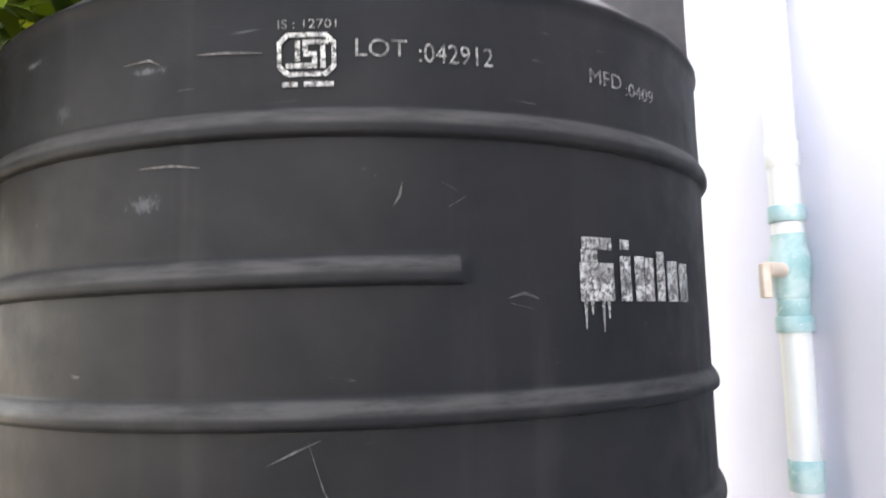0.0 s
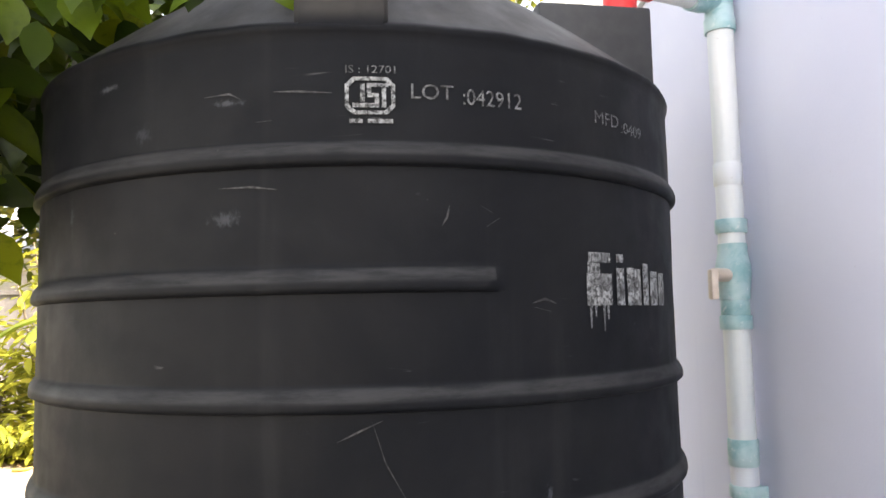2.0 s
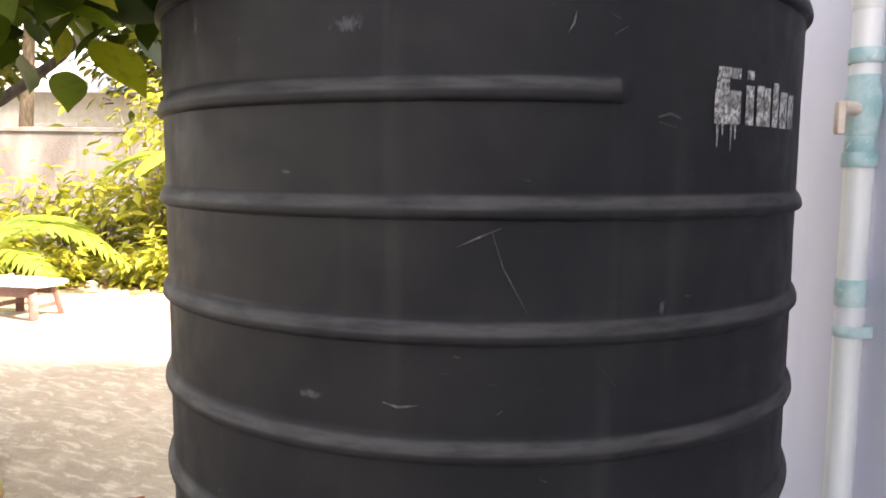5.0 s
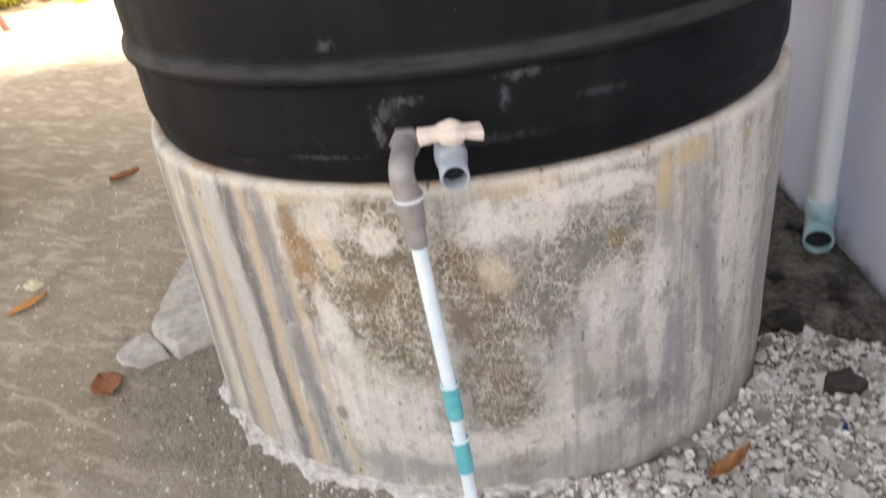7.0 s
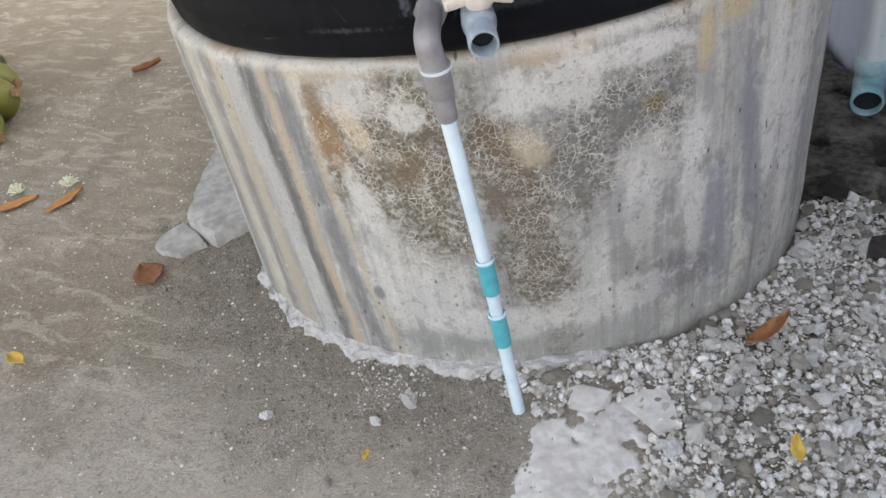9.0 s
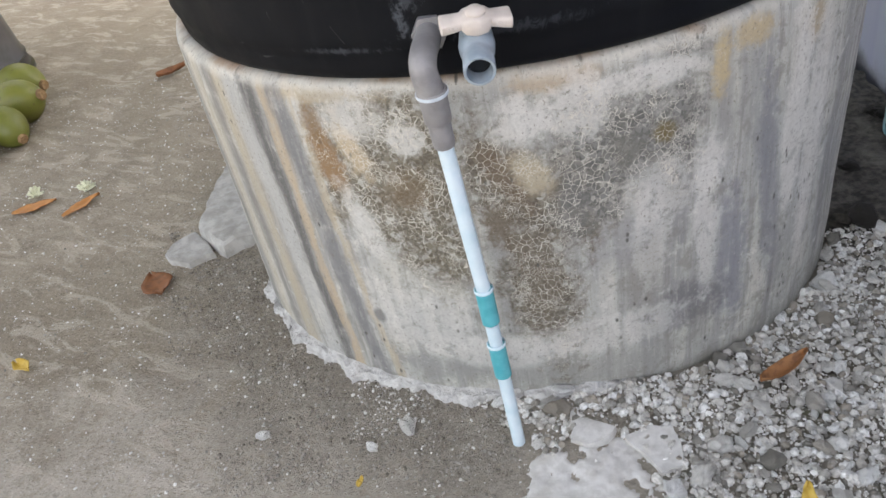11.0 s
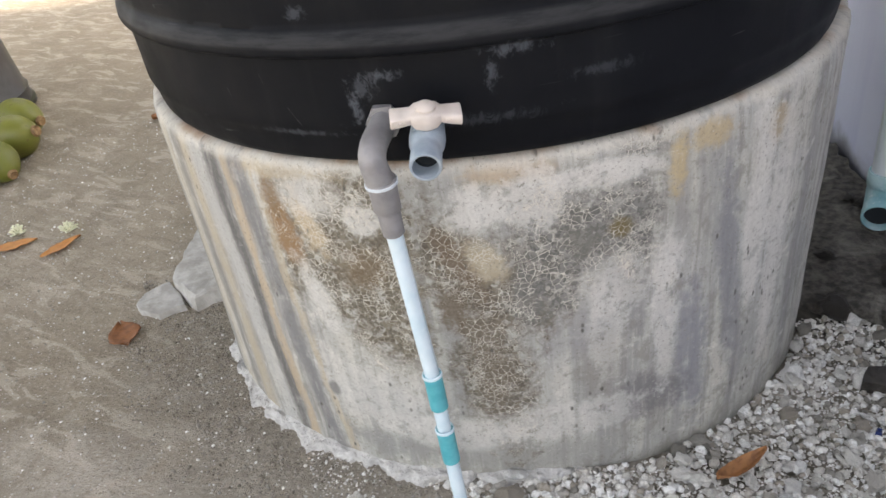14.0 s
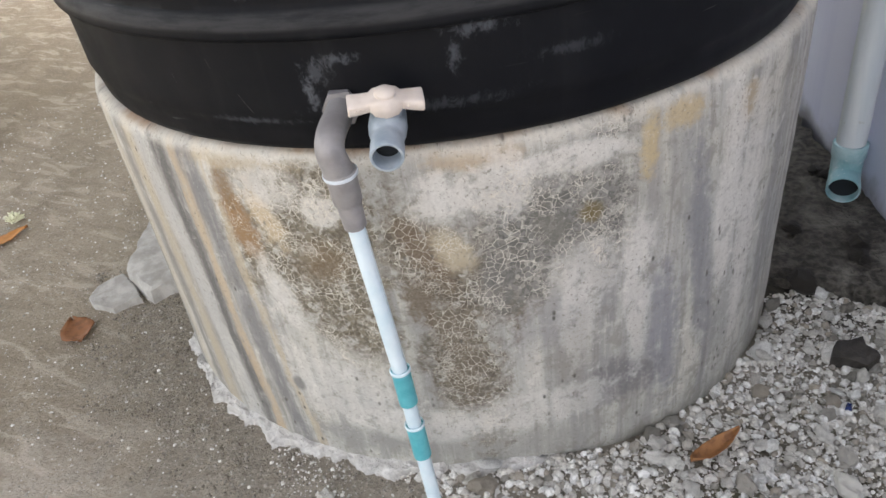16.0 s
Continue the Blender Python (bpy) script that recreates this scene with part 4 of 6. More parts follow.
for pts, w in (([(-8.7, 1.279), (-6, 1.293), (-3.3, 1.306)], 0.0015), ([(-4.5, 1.304), (-3.0, 1.25), (0.2, 1.184)], 0.0008), ([(4.4, 1.572), (5.1, 1.585), (5.4, 1.601)], 0.0018), ([(10.3, 1.572), (12.2, 1.585)], 0.0018),
               ([(9.6, 1.602), (11.2, 1.592)], 0.0012), ([(-25.5, 1.763), (-22, 1.765), (-20.6, 1.757)], 0.0015), ([(-16.2, 1.764), (-13, 1.763), (-9.0, 1.760)], 0.0016), ([(16.7, 1.462), (18.6, 1.468), (20.4, 1.461)], 0.0022),
               ([(16.9, 1.456), (19.5, 1.449)], 0.0014), ([(-23.3, 1.630), (-19, 1.630), (-15.8, 1.625)], 0.0016), 
               ([(-18.5, 1.722), (-16.5, 1.723)], 0.0014),                ([(-30, 0.77), (-29.7, 0.757)], 0.0015), ([(-27, 0.725), (-25.6, 0.70)], 0.0015), ([(-36, 0.745), (-35.8, 0.732)], 0.0012),
               ([(-18, 1.052), (-16, 1.046), (-13.5, 1.05)], 0.0022), ([(-3.5, 1.04), (-2.9, 1.046)], 0.003), ([(-9, 1.125), (-8.2, 1.122)], 0.002), ([(9, 1.115), (12, 1.075)], 0.0008), ([(2, 0.945), (3, 0.94)], 0.002)):
    scratch(pts, w)

# ---- outlet pipe and tap at the tank's foot ----
def build_outlet():
    ob = thing("outlet_pipe", (-0.16, -0.69, 0.0), "grey plastic elbow and pale blue pipe with teal joints", "pipe")
    o = Vector(ob.location)
    P = lambda x, y, z: Vector((x, y, z)) - o
    flange = lathe([(0, 0), (0.022, 0), (0.024, 0.004), (0.024, 0.016), (0.0, 0.019)], 6, along(P(-0.166, -0.622, 0.709), P(-0.170, -0.70, 0.708))[0])
    part("nut", flange, M_GREYPVC, ob, "grey hexagonal nut")
    pts = [P(-0.167, -0.625, 0.709)] + bend(P(-0.172, -0.662, 0.708), P(-0.183, -0.713, 0.709), P(-0.181, -0.712, 0.688), 9) + [P(-0.178, -0.706, 0.662)]
    part("elbow", tube(pts, [0.0165] + [0.0172] * (len(pts) - 2) + [0.0182], 24), M_GREYPVC, ob)
    m, d = along(P(-0.177, -0.706, 0.664), P(-0.176, -0.703, 0.620))
    part("collar", lathe([(0, -0.002), (0.0195, -0.002), (0.0205, 0.001), (0.0205, 0.004), (0.0185, 0.006), (0.018, d - 0.002), (0.0165, d), (0, d)], 24, m), M_GREYPVC, ob, "grey socket with a pale rim")
    part("collar_rim", lathe([(0.0185, 0), (0.0212, 0.0005), (0.0212, 0.0045), (0.0185, 0.005)], 24, m, None, True), M_PVC, ob, "pale glue rim")
    part("reducer", rod(P(-0.176, -0.7035, 0.622), P(-0.1745, -0.7025, 0.583), 0.0155, 24, None, 0.0145), M_GREYPVC, ob)
    top, j1, bot = P(-0.1745, -0.7025, 0.586), P(-0.161, -0.708, 0.335), P(-0.150, -0.728, -0.03)
    part("pipe", rod(top, j1, 0.0112, 20), M_PALEPIPE, ob)
    for za, zb, r, mat in ((0.338, 0.272, 0.0138, M_TEAL), (0.270, 0.226, 0.0108, M_PALEPIPE), (0.228, 0.160, 0.0138, M_TEAL)):
        f = lambda z: j1.lerp(bot, (0.335 - z) / 0.365)
        part("joint" if mat is M_TEAL else "sleeve", rod(f(za), f(zb), r, 20), mat, ob, "teal pipe joint" if mat is M_TEAL else "")
    part("rim", lathe([(0.0138, 0), (0.0152, 0.001), (0.0152, 0.005), (0.0138, 0.006)], 20, along(f(0.340), f(0.2))[0], None, True), M_PALEPIPE, ob, "white glue rim")
    part("rim", lathe([(0.0138, 0), (0.0152, 0.001), (0.0152, 0.005), (0.0138, 0.006)], 20, along(f(0.231), f(0.1))[0], None, True), M_PALEPIPE, ob, "white glue rim")
    part("pipe", rod(f(0.165), bot, 0.0110, 20), M_PALEPIPE, ob)


build_outlet()


def build_tap():
    ob = thing("tap", (-0.112, -0.70, 0.72), "blue-grey plastic ball tap with a cream lever, turned shut", "tap")
    o = Vector(ob.location)
    P = lambda x, y, z: Vector((x, y, z)) - o
    axis0, axis1 = P(-0.108, -0.622, 0.714), P(-0.1165, -0.757, 0.699)
    m, d = along(axis0, axis1)
    s = d / 0.143
    # body: tail, ball housing, open spout
    body = lathe([(0.0, 0.0), (0.026, 0.0), (0.026, 0.012), (0.018, 0.015), (0.018, 0.045), (0.021, 0.050), (0.0215, 0.062), (0.0225, 0.075), (0.0215, 0.088), (0.0185, 0.098), (0.0178, 0.102), (0.0185, 0.106), (0.0190, 0.112), (0.0192, 0.141 * s),
                  (0.0182, 0.1435 * s), (0.0158, 0.1435 * s), (0.0152, 0.140 * s), (0.0146, 0.094), (0.0, 0.093)], 32, m)
    part("tap_body", body, M_TAPBODY, ob)
    # shade inside the spout, painted as a near-black disc
    part("bore", lathe([(0, 0.1105), (0.0125, 0.1105), (0.0147, 0.113)], 24, m), M_DARK, ob, "near-black disc for the shaded bore inside the spout")
    c = axis0.lerp(axis1, 0.075 / 0.143)
    top = c + Vector((0.002, -0.004, 0.028))
    part("stem", rod(c, top, 0.0155, 24, None, 0.0135), M_TAPBODY, ob)
    part("stem_collar", rod(c + (top - c) * 0.45, c + (top - c) * 0.72, 0.0178, 24), M_TAPBODY, ob)
    # lever: hub with two wings that flare to the tips
    bm = bmesh.new()
    rows = []
    for sx, hy, z0, z1 in ((-0.0425, 0.0125, -0.0040, 0.0080), (-0.041, 0.0140, -0.0050, 0.0092), (-0.030, 0.0130, -0.0040, 0.0098), (-0.018, 0.0120, -0.002, 0.0105), (-0.013, 0.0160, -0.007, 0.0135), (0.0, 0.0185, -0.010, 0.0150), (0.013, 0.0160, -0.007, 0.0135),
                           (0.018, 0.0120, -0.002, 0.0105), (0.030, 0.0135, -0.0045, 0.0098), (0.041, 0.0145, -0.0060, 0.0092), (0.0425, 0.0130, -0.005, 0.0080)):
        ring = []
        for a in range(16):
            t = 2 * math.pi * a / 16
            cx, cz = math.cos(t), math.sin(t)
            e = 0.38
            yy = math.copysign(abs(cx) ** e, cx) * hy
            zz = (z0 + z1) / 2 + math.copysign(abs(cz) ** e, cz) * (z1 - z0) / 2
            ring.append(bm.verts.new((sx, yy, zz)))
        rows.append(ring)
    for a, b in zip(rows, rows[1:]):
        for i in range(16):
            j = (i + 1) % 16
            bm.faces.new((a[i], a[j], b[j], b[i]))
    bm.faces.new(rows[0])
    bm.faces.new(rows[-1])
    tilt = Matrix.Translation(top + Vector((0.0, -0.003, 0.001))) @ pose(0, 0, 0, 14, 5, 4)
    bm.transform(tilt)
    lever = part("lever", bm, M_CREAM, ob, "cream two-winged lever")
    for q in (-0.034, -0.029, -0.024, 0.024, 0.029, 0.034):
        part("grip_stud", lathe([(0, 0.0014), (0.0011, 0.0009), (0.0014, 0)], 8, tilt @ Matrix.Translation((q, -0.0131, 0.004)) @ pose(0, 0, 0, 90, 0, 0)), M_CREAM, lever)
    part("cap", lathe([(0, 0.0205), (0.009, 0.0195), (0.0120, 0.0170), (0.0125, 0.013)], 20, tilt), M_CREAM, lever)


build_tap()


# ---- downpipe on the wall ----
def build_downpipe():
    ax, ay = 0.940, 0.075
    ob = thing("downpipe", (ax, ay, -0.06), "sun-bleached pale plastic downpipe with blue joints and valve", "downpipe")
    o = Vector(ob.location)
    P = lambda z, dx=0.0, dy=0.0: Vector((ax + dx, ay + dy, z)) - o
    r = 0.0335
    for z0, z1 in ((0.05, 0.99), (1.00, 1.09), (1.10, 1.42), (1.64, 1.79), (1.78, 2.20), (2.28, 2.60)):
        part("pipe", rod(P(z0), P(z1), r, 32), M_PVC, ob)

    def socket(z0, z1, rr, mat, label="", nm="joint"):
        m, d = along(P(z0), P(z1))
        part(nm, lathe([(r - 0.002, 0), (rr - 0.002, 0), (rr, 0.003), (rr, d - 0.003), (rr - 0.002, d), (r - 0.002, d)], 32, m), mat, ob, label)

    socket(0.983, 1.013, 0.0385, M_PVCBLUE, "pale blue pipe clip")
    part("clip_ear", box_bm(*(P(0.998, 0.028, -0.030)), 0.03, 0.012, 0.03, 0.003), M_PVCBLUE, ob)
    socket(1.059, 1.126, 0.0372, M_PVCBLUE, "pale blue socket")
    socket(1.398, 1.434, 0.0400, M_PVCBLUE, "pale blue union nut")
    socket(1.434, 1.477, 0.0355, M_PVCBLUE)
    valve = part("valve", lathe([(0.030, 1.470), (0.0375, 1.474), (0.0385, 1.50), (0.0405, 1.515), (0.0435, 1.535), (0.0435, 1.56), (0.040, 1.578), (0.0365, 1.59), (0.0365, 1.615), (0.030, 1.618)], 32, Matrix.Translation(P(0.0))), M_PVCBLUE, ob, "faded blue plastic valve")
    socket(1.606, 1.643, 0.0335, M_PVC)
    socket(1.643, 1.679, 0.0400, M_PVCBLUE, "pale blue union nut")
    socket(1.767, 1.825, 0.0368, M_PVC, "white socket")
    hub0, hub1 = P(1.535, -0.030, -0.020), P(1.535, -0.085, -0.050)
    part("valve_stem", rod(hub0, hub1, 0.017, 20), M_CREAM, valve)
    part("valve_lever", box_bm(*(P(1.511, -0.088, -0.052)), 0.020, 0.022, 0.075, 0.005), M_CREAM, valve, "cream valve lever")
    tee = part("tee", lathe([(r - 0.002, 0), (0.039, 0.0), (0.040, 0.004), (0.040, 0.035), (0.0365, 0.04), (0.0365, 0.10), (0.040, 0.105), (0.040, 0.14), (r - 0.002, 0.144)], 32, Matrix.Translation(P(2.175))), M_PVCBLUE, ob, "pale blue tee")
    way = Vector((-0.30, -0.085, 0)).normalized()
    c = P(2.262)
    part("branch", lathe([(0.02, 0.02), (0.0365, 0.024), (0.0365, 0.055), (0.040, 0.058), (0.040, 0.095), (0.03, 0.098)], 32, Matrix.Translation(c) @ way.to_track_quat("Z", "Y").to_matrix().to_4x4()), M_PVCBLUE, tee)
    # open outlet shoe at the foot
    face = Vector((-0.46, -0.80, -0.10)).normalized()
    shoe = [P(0.075), P(0.052)] + bend(P(0.042), P(0.004), P(0.004) + face * 0.030, 8) + [P(0.004) + face * 0.046]
    part("shoe", tube(shoe, 0.0365, 28), M_PVCBLUE, ob, "blue outlet elbow with its mouth closed by a black disc")
    socket(0.052, 0.092, 0.0400, M_PVCBLUE, "blue socket rim")
    mm = Matrix.Translation(P(0.004) + face * 0.0462) @ face.to_track_quat("Z", "Y").to_matrix().to_4x4()
    # near-black disc in place of the pipe's shaded inside
    part("bore", lathe([(0, 0.0012), (0.030, 0.0012), (0.0335, 0.004)], 28, mm), M_DARK, ob, "near-black disc for the shaded pipe bore")
    part("lip", lathe([(0.0335, 0.0), (0.0385, 0.0), (0.0388, 0.024), (0.0375, 0.026), (0.0345, 0.026), (0.0335, 0.024)], 28, mm, None, True), M_PVCBLUE, ob, "pale blue pipe mouth")
    return c + o, way


TEE, WAY = build_downpipe()


def build_feed():
    ob = thing("feed_pipe", TEE, "white pipe with a bright red elbow into a black box", "pipe")
    a = WAY * 0.09
    b = WAY * 0.262
    part("pipe", rod(a, b, 0.0335, 28), M_PVC, ob)
    e = WAY * 0.332
    pts = [b - WAY * 0.03] + bend(b, e + Vector((0, 0, 0.0)), e + Vector((0, 0, -0.06)), 10) + [e + Vector((0, 0, -0.088))]
    part("elbow", tube(pts, [0.0405] * len(pts), 28), M_RED, ob, "bright red elbow")
    part("drop", rod(e + Vector((0, 0, -0.10)), e + Vector((0, 0, -0.11)), 0.039, 28), M_RED, ob)
    return e + TEE


ELB = build_feed()
bx = thing("filter_box", (0.535, 0.03, 1.90), "matt black plastic inlet box standing on the tank's shoulder", "filter box")
part("box_body", box_bm(0, 0, 0.135, 0.28, 0.20, 0.27, 0.008), M_BLACKBOX, bx)
part("saddle", box_bm(0.0, 0, -0.02, 0.16, 0.16, 0.06, 0.008), M_BLACKBOX, bx, "black saddle foot on the dome")

# ---- broken slabs on the ground ----
def slab(name, outline, z0, z1, mat, label, category, rough=0.012, seed=1.0, parent=None, lumps=0.006):
    bm = bmesh.new()
    n = len(outline)
    pts = []
    for i in range(n):
        p, q = Vector(outline[i]), Vector(outline[(i + 1) % n])
        k = max(2, int((q - p).length / 0.02))
        for j in range(k):
            c = p.lerp(q, j / k)
            d = Vector((fbm(c.x * 19, c.y * 19, seed), fbm(c.x * 19, c.y * 19, seed + 5))) * rough
            pts.append(c + d)
    cen = sum(pts, Vector((0, 0))) / len(pts)
    rings = []
    for f, z in ((1.0, z0), (1.0, (z0 + z1) / 2), (0.985, z1 - 0.006), (0.955, z1), (0.7, z1), (0.4, z1)):
        rings.append([bm.verts.new((*(cen + (p - cen) * f), z + (lumps * fbm(p.x * f * 14, p.y * f * 14, seed) if z > z0 else 0))) for p in pts])
    rings.append([bm.verts.new((*cen, z1))])
    for a, b in zip(rings, rings[1:]):
        for i in range(len(a)):
            j = (i + 1) % len(a)
            if len(b) == 1:
                bm.faces.new((a[i], a[j], b[0]))
            else:
                bm.faces.new((a[i], a[j], b[j], b[i]))
    bm.faces.new(rings[0])
    ob = part(name, bm, mat, parent)
    if not parent:
        tagged(ob, label, category)
    return ob


slab("concrete_slab", [(-0.60, 0.05), (-0.70, 0.028), (-0.800, -0.005), (-0.835, 0.030), (-0.886, 0.105), (-0.882, 0.20), (-0.866, 0.338), (-0.83, 0.62), (-0.55, 0.62)], -0.03, 0.042, M_SLAB, "broken grey concrete slab beside the plinth", "slab")
slab("slab_fragment", [(-0.822, 0.004), (-0.886, -0.024), (-0.941, -0.004), (-0.966, 0.036), (-0.954, 0.076), (-0.898, 0.118), (-0.845, 0.048)], -0.03, 0.020, M_SLAB, "cracked-off corner of a concrete slab", "slab", 0.006, 3.0)
slab("splash_slab", [(0.60, -0.20), (0.70, -0.245), (0.80, -0.30), (0.91, -0.36), (0.985, 0.0), (1.02, 0.5), (0.72, 0.5)], -0.14, -0.042, M_WETSLAB, "dark damp mossy splash slab under the downpipe", "slab", 0.02, 7.0)
slab("dark_stone", [(0.640, -0.475), (0.690, -0.505), (0.735, -0.47), (0.715, -0.43), (0.665, -0.43)], -0.12, -0.046, M_WETSTONE, "dark damp flat stone in the gravel", "stone", 0.022, 9.0)
# thin broken flakes of white mortar, and lime spilt over the soil
for line, sd in (([(-0.055, -0.674), (-0.046, -0.695), (0.015, -0.740), (-0.004, -0.760), (-0.039, -0.766), (-0.061, -0.751)], 2.0),
                 ([(0.022, -0.751), (0.069, -0.739), (0.114, -0.753), (0.114, -0.787), (0.100, -0.832), (0.062, -0.840), (0.046, -0.804), (0.023, -0.768)], 4.0)):
    slab("mortar_flake", line, -0.05, 0.007 + ground_z(*line[0]) + ground_rough(*line[0]), M_LIME, "thin broken flake of white mortar on the soil", "mortar flake", 0.010, sd, None, 0.003)


def lime_powder(x0, x1, y0, y1):
    nx, ny = int((x1 - x0) / 0.004), int((y1 - y0) / 0.004)
    V, F = [], []
    for j in range(ny + 1):
        for i in range(nx + 1):
            x, y = x0 + (x1 - x0) * i / nx, y0 + (y1 - y0) * j / ny
            p, q = x - (x0 + x1) / 2, y - (y0 + y1) / 2
            along_it, across = p * 0.83 + q * 0.56, -p * 0.56 + q * 0.83
            rad = math.hypot(along_it / 0.185, across / 0.105)
            h = 0.012 - 0.020 * rad ** 2 + 0.012 * fbm(x * 13, y * 13, 3.0) + 0.010 * fbm(x * 34, y * 34, 6.0) + 0.004 * fbm(x * 110, y * 110, 2.0)
            V.append((x, y, ground_z(x, y) + ground_rough(x, y) + min(h, 0.003) + 0.0012 * fbm(x * 45, y * 45, 1.0)))
    for j in range(ny):
        for i in range(nx):
            a = j * (nx + 1) + i
            F.append((a, a + 1, a + nx + 2, a + nx + 1))
    tagged(mesh_ob("lime_powder", V, F, M_LIME, smooth=True), "white lime powder spilt over the grey soil", "lime", kind="stuff")


lime_powder(-0.36, 0.20, -1.06, -0.66)


# ---- gravel ----
def stone_shape(seed, sub=1):
    bm = bmesh.new()
    bmesh.ops.create_icosphere(bm, subdivisions=sub, radius=1.0)
    sc = Vector((1.0, 0.72 + 0.25 * noise.random(), 0.5 + 0.3 * noise.random()))
    for v in bm.verts:
        n = v.co.normalized()
        v.co = Vector((n.x * sc.x, n.y * sc.y, n.z * sc.z)) * (1 + 0.5 * fbm(n.x * 1.5 + seed, n.y * 1.5, n.z * 1.5) + 0.22 * fbm(n.x * 4 + seed, n.y * 4, n.z * 4, 2))
    return bm


def in_gravel(x, y):
    if math.hypot(x - PC.x + 0.014, y - PC.y) < PR + 0.003 or x > wall_x(y) - 0.03:
        return False
    if x > 0.60 and y > -0.24 + 0.0 * x:
        return False
    if math.hypot(((x + 0.08) * 0.83 + (y + 0.86) * 0.56) / 0.19, (-(x + 0.08) * 0.56 + (y + 0.86) * 0.83) / 0.11) < 0.9 + 0.4 * fbm(x * 15, y * 15, 2.0):
        return False
    edge = -0.14 + 0.16 * fbm(y * 3.0, 1.0) - max(0.0, -0.95 - y) * 0.35
    return x > edge + 0.10 * fbm(x * 9, y * 9)


def scatter(name, count, size, region, mat, label, category, sub, rule=None, lift=0.25, seed=3):
    rng = random.Random(seed)
    shapes = []
    for k in range(8):
        bm = stone_shape(k * 7.3 + seed, sub)
        bm.verts.ensure_lookup_table()
        shapes.append((np.array([v.co for v in bm.verts]), [[v.index for v in f.verts] for f in bm.faces]))
        bm.free()
    V, F, off, made = [], [], 0, 0
    while made < count:
        x, y = rng.uniform(region[0], region[1]), rng.uniform(region[2], region[3])
        if rule and not rule(x, y):
            continue
        made += 1
        s = size[0] * (size[1] / size[0]) ** (rng.random() ** 2.2)
        vs, fs = shapes[rng.randrange(8)]
        rot = np.array(Euler((rng.uniform(-0.5, 0.5), rng.uniform(-0.5, 0.5), rng.uniform(0, 6.3))).to_matrix())
        z = ground_z(x, y) + ground_rough(x, y) + s * (lift - 0.2 + 0.4 * rng.random())
        V.append(vs @ rot.T * s + np.array((x, y, z)))
        F += [[i + off for i in f] for f in fs]
        off += len(vs)
    ob = mesh_ob(name, np.concatenate(V).tolist(), F, mat)
    return tagged(ob, label, category, kind="stuff")


scatter("gravel", 26000, (0.0022, 0.0115), (-0.35, 0.95, -1.45, 0.1), M_GRAVEL, "loose grey and white coral gravel by the plinth", "gravel", 1, in_gravel, 0.3, 3)
scatter("grit", 9000, (0.0010, 0.0045), (-1.9, 0.3, -1.4, 1.4), M_GRAVEL, "fine pale grit strewn over the sand", "grit", 1, lambda x, y: math.hypot(x - PC.x, y - PC.y) > PR + 0.02 and not in_gravel(x, y), 0.3, 5)

scatter("crumbs", 22000, (0.0009, 0.0042), (-0.45, 0.90, -1.40, -0.30), M_GRAVEL, "crumbled coral grit and soil between the stones", "grit", 1, lambda x, y: math.hypot(x - PC.x, y - PC.y) > PR + 0.01 and x > -0.30 + 0.25 * fbm(y * 4, x * 4) and x < wall_x(y) - 0.04 and (in_gravel(x, y) or x < -0.3), 0.45, 9)

scatter("plinth_grit", 6000, (0.0009, 0.0045), (-1.15, -0.15, -0.95, 0.15), M_CRUMB, "dark and pale crumbs strewn along the plinth's foot", "grit", 1, lambda x, y: PR + 0.01 < math.hypot(x - PC.x, y - PC.y) < PR + 0.16 + 0.28 * abs(fbm(x * 5, y * 5, 3.0)), 0.35, 15)


def build_stones():
    bed = thing("gravel_bed", (0, 0, 0), "larger coral stones lying on the gravel", "gravel", kind="structure")
    meshes = []
    for k in range(10):
        bm = stone_shape(k * 5.1 + 40, 2)
        me = bpy.data.meshes.new("stone")
        bm.to_mesh(me)
        bm.free()
        me.materials.append(M_STONE)
        meshes.append(me)
    rng = random.Random(11)
    made = 0
    while made < 280:
        x, y = rng.uniform(-0.25, 0.93), rng.uniform(-1.2, -0.1)
        if not in_gravel(x, y):
            continue
        s = 0.0072 * 3.2 ** (rng.random() ** 1.9)
        ob = new("stone", meshes[rng.randrange(10)])
        ob.parent = bed
        ob.location = (x, y, ground_z(x, y) + ground_rough(x, y) + s * 0.3 + 0.004)
        ob.rotation_euler = (rng.uniform(-0.6, 0.6), rng.uniform(-0.6, 0.6), rng.uniform(0, 6.3))
        ob.scale = (s, s * rng.uniform(0.75, 1.1), s * rng.uniform(0.55, 0.95))
        made += 1
    for x, y, s in ((-0.344, -0.657, 0.019), (0.337, -0.583, 0.014), (0.29, -0.60, 0.012), (0.23, -0.66, 0.017), (0.36, -0.73, 0.02), (0.52, -0.76, 0.026), (-0.41, -0.69, 0.012), (-0.62, -0.62, 0.012), (-0.50, -0.80, 0.010), (-0.35, -0.82, 0.009)):
        ob = new("stone", meshes[3])
        ob.parent = bed
        ob.location = (x, y, ground_z(x, y) + ground_rough(x, y) + s * 0.45)
        ob.rotation_euler = (0.2, 0.1, x * 40)
        ob.scale = (s, s, s)


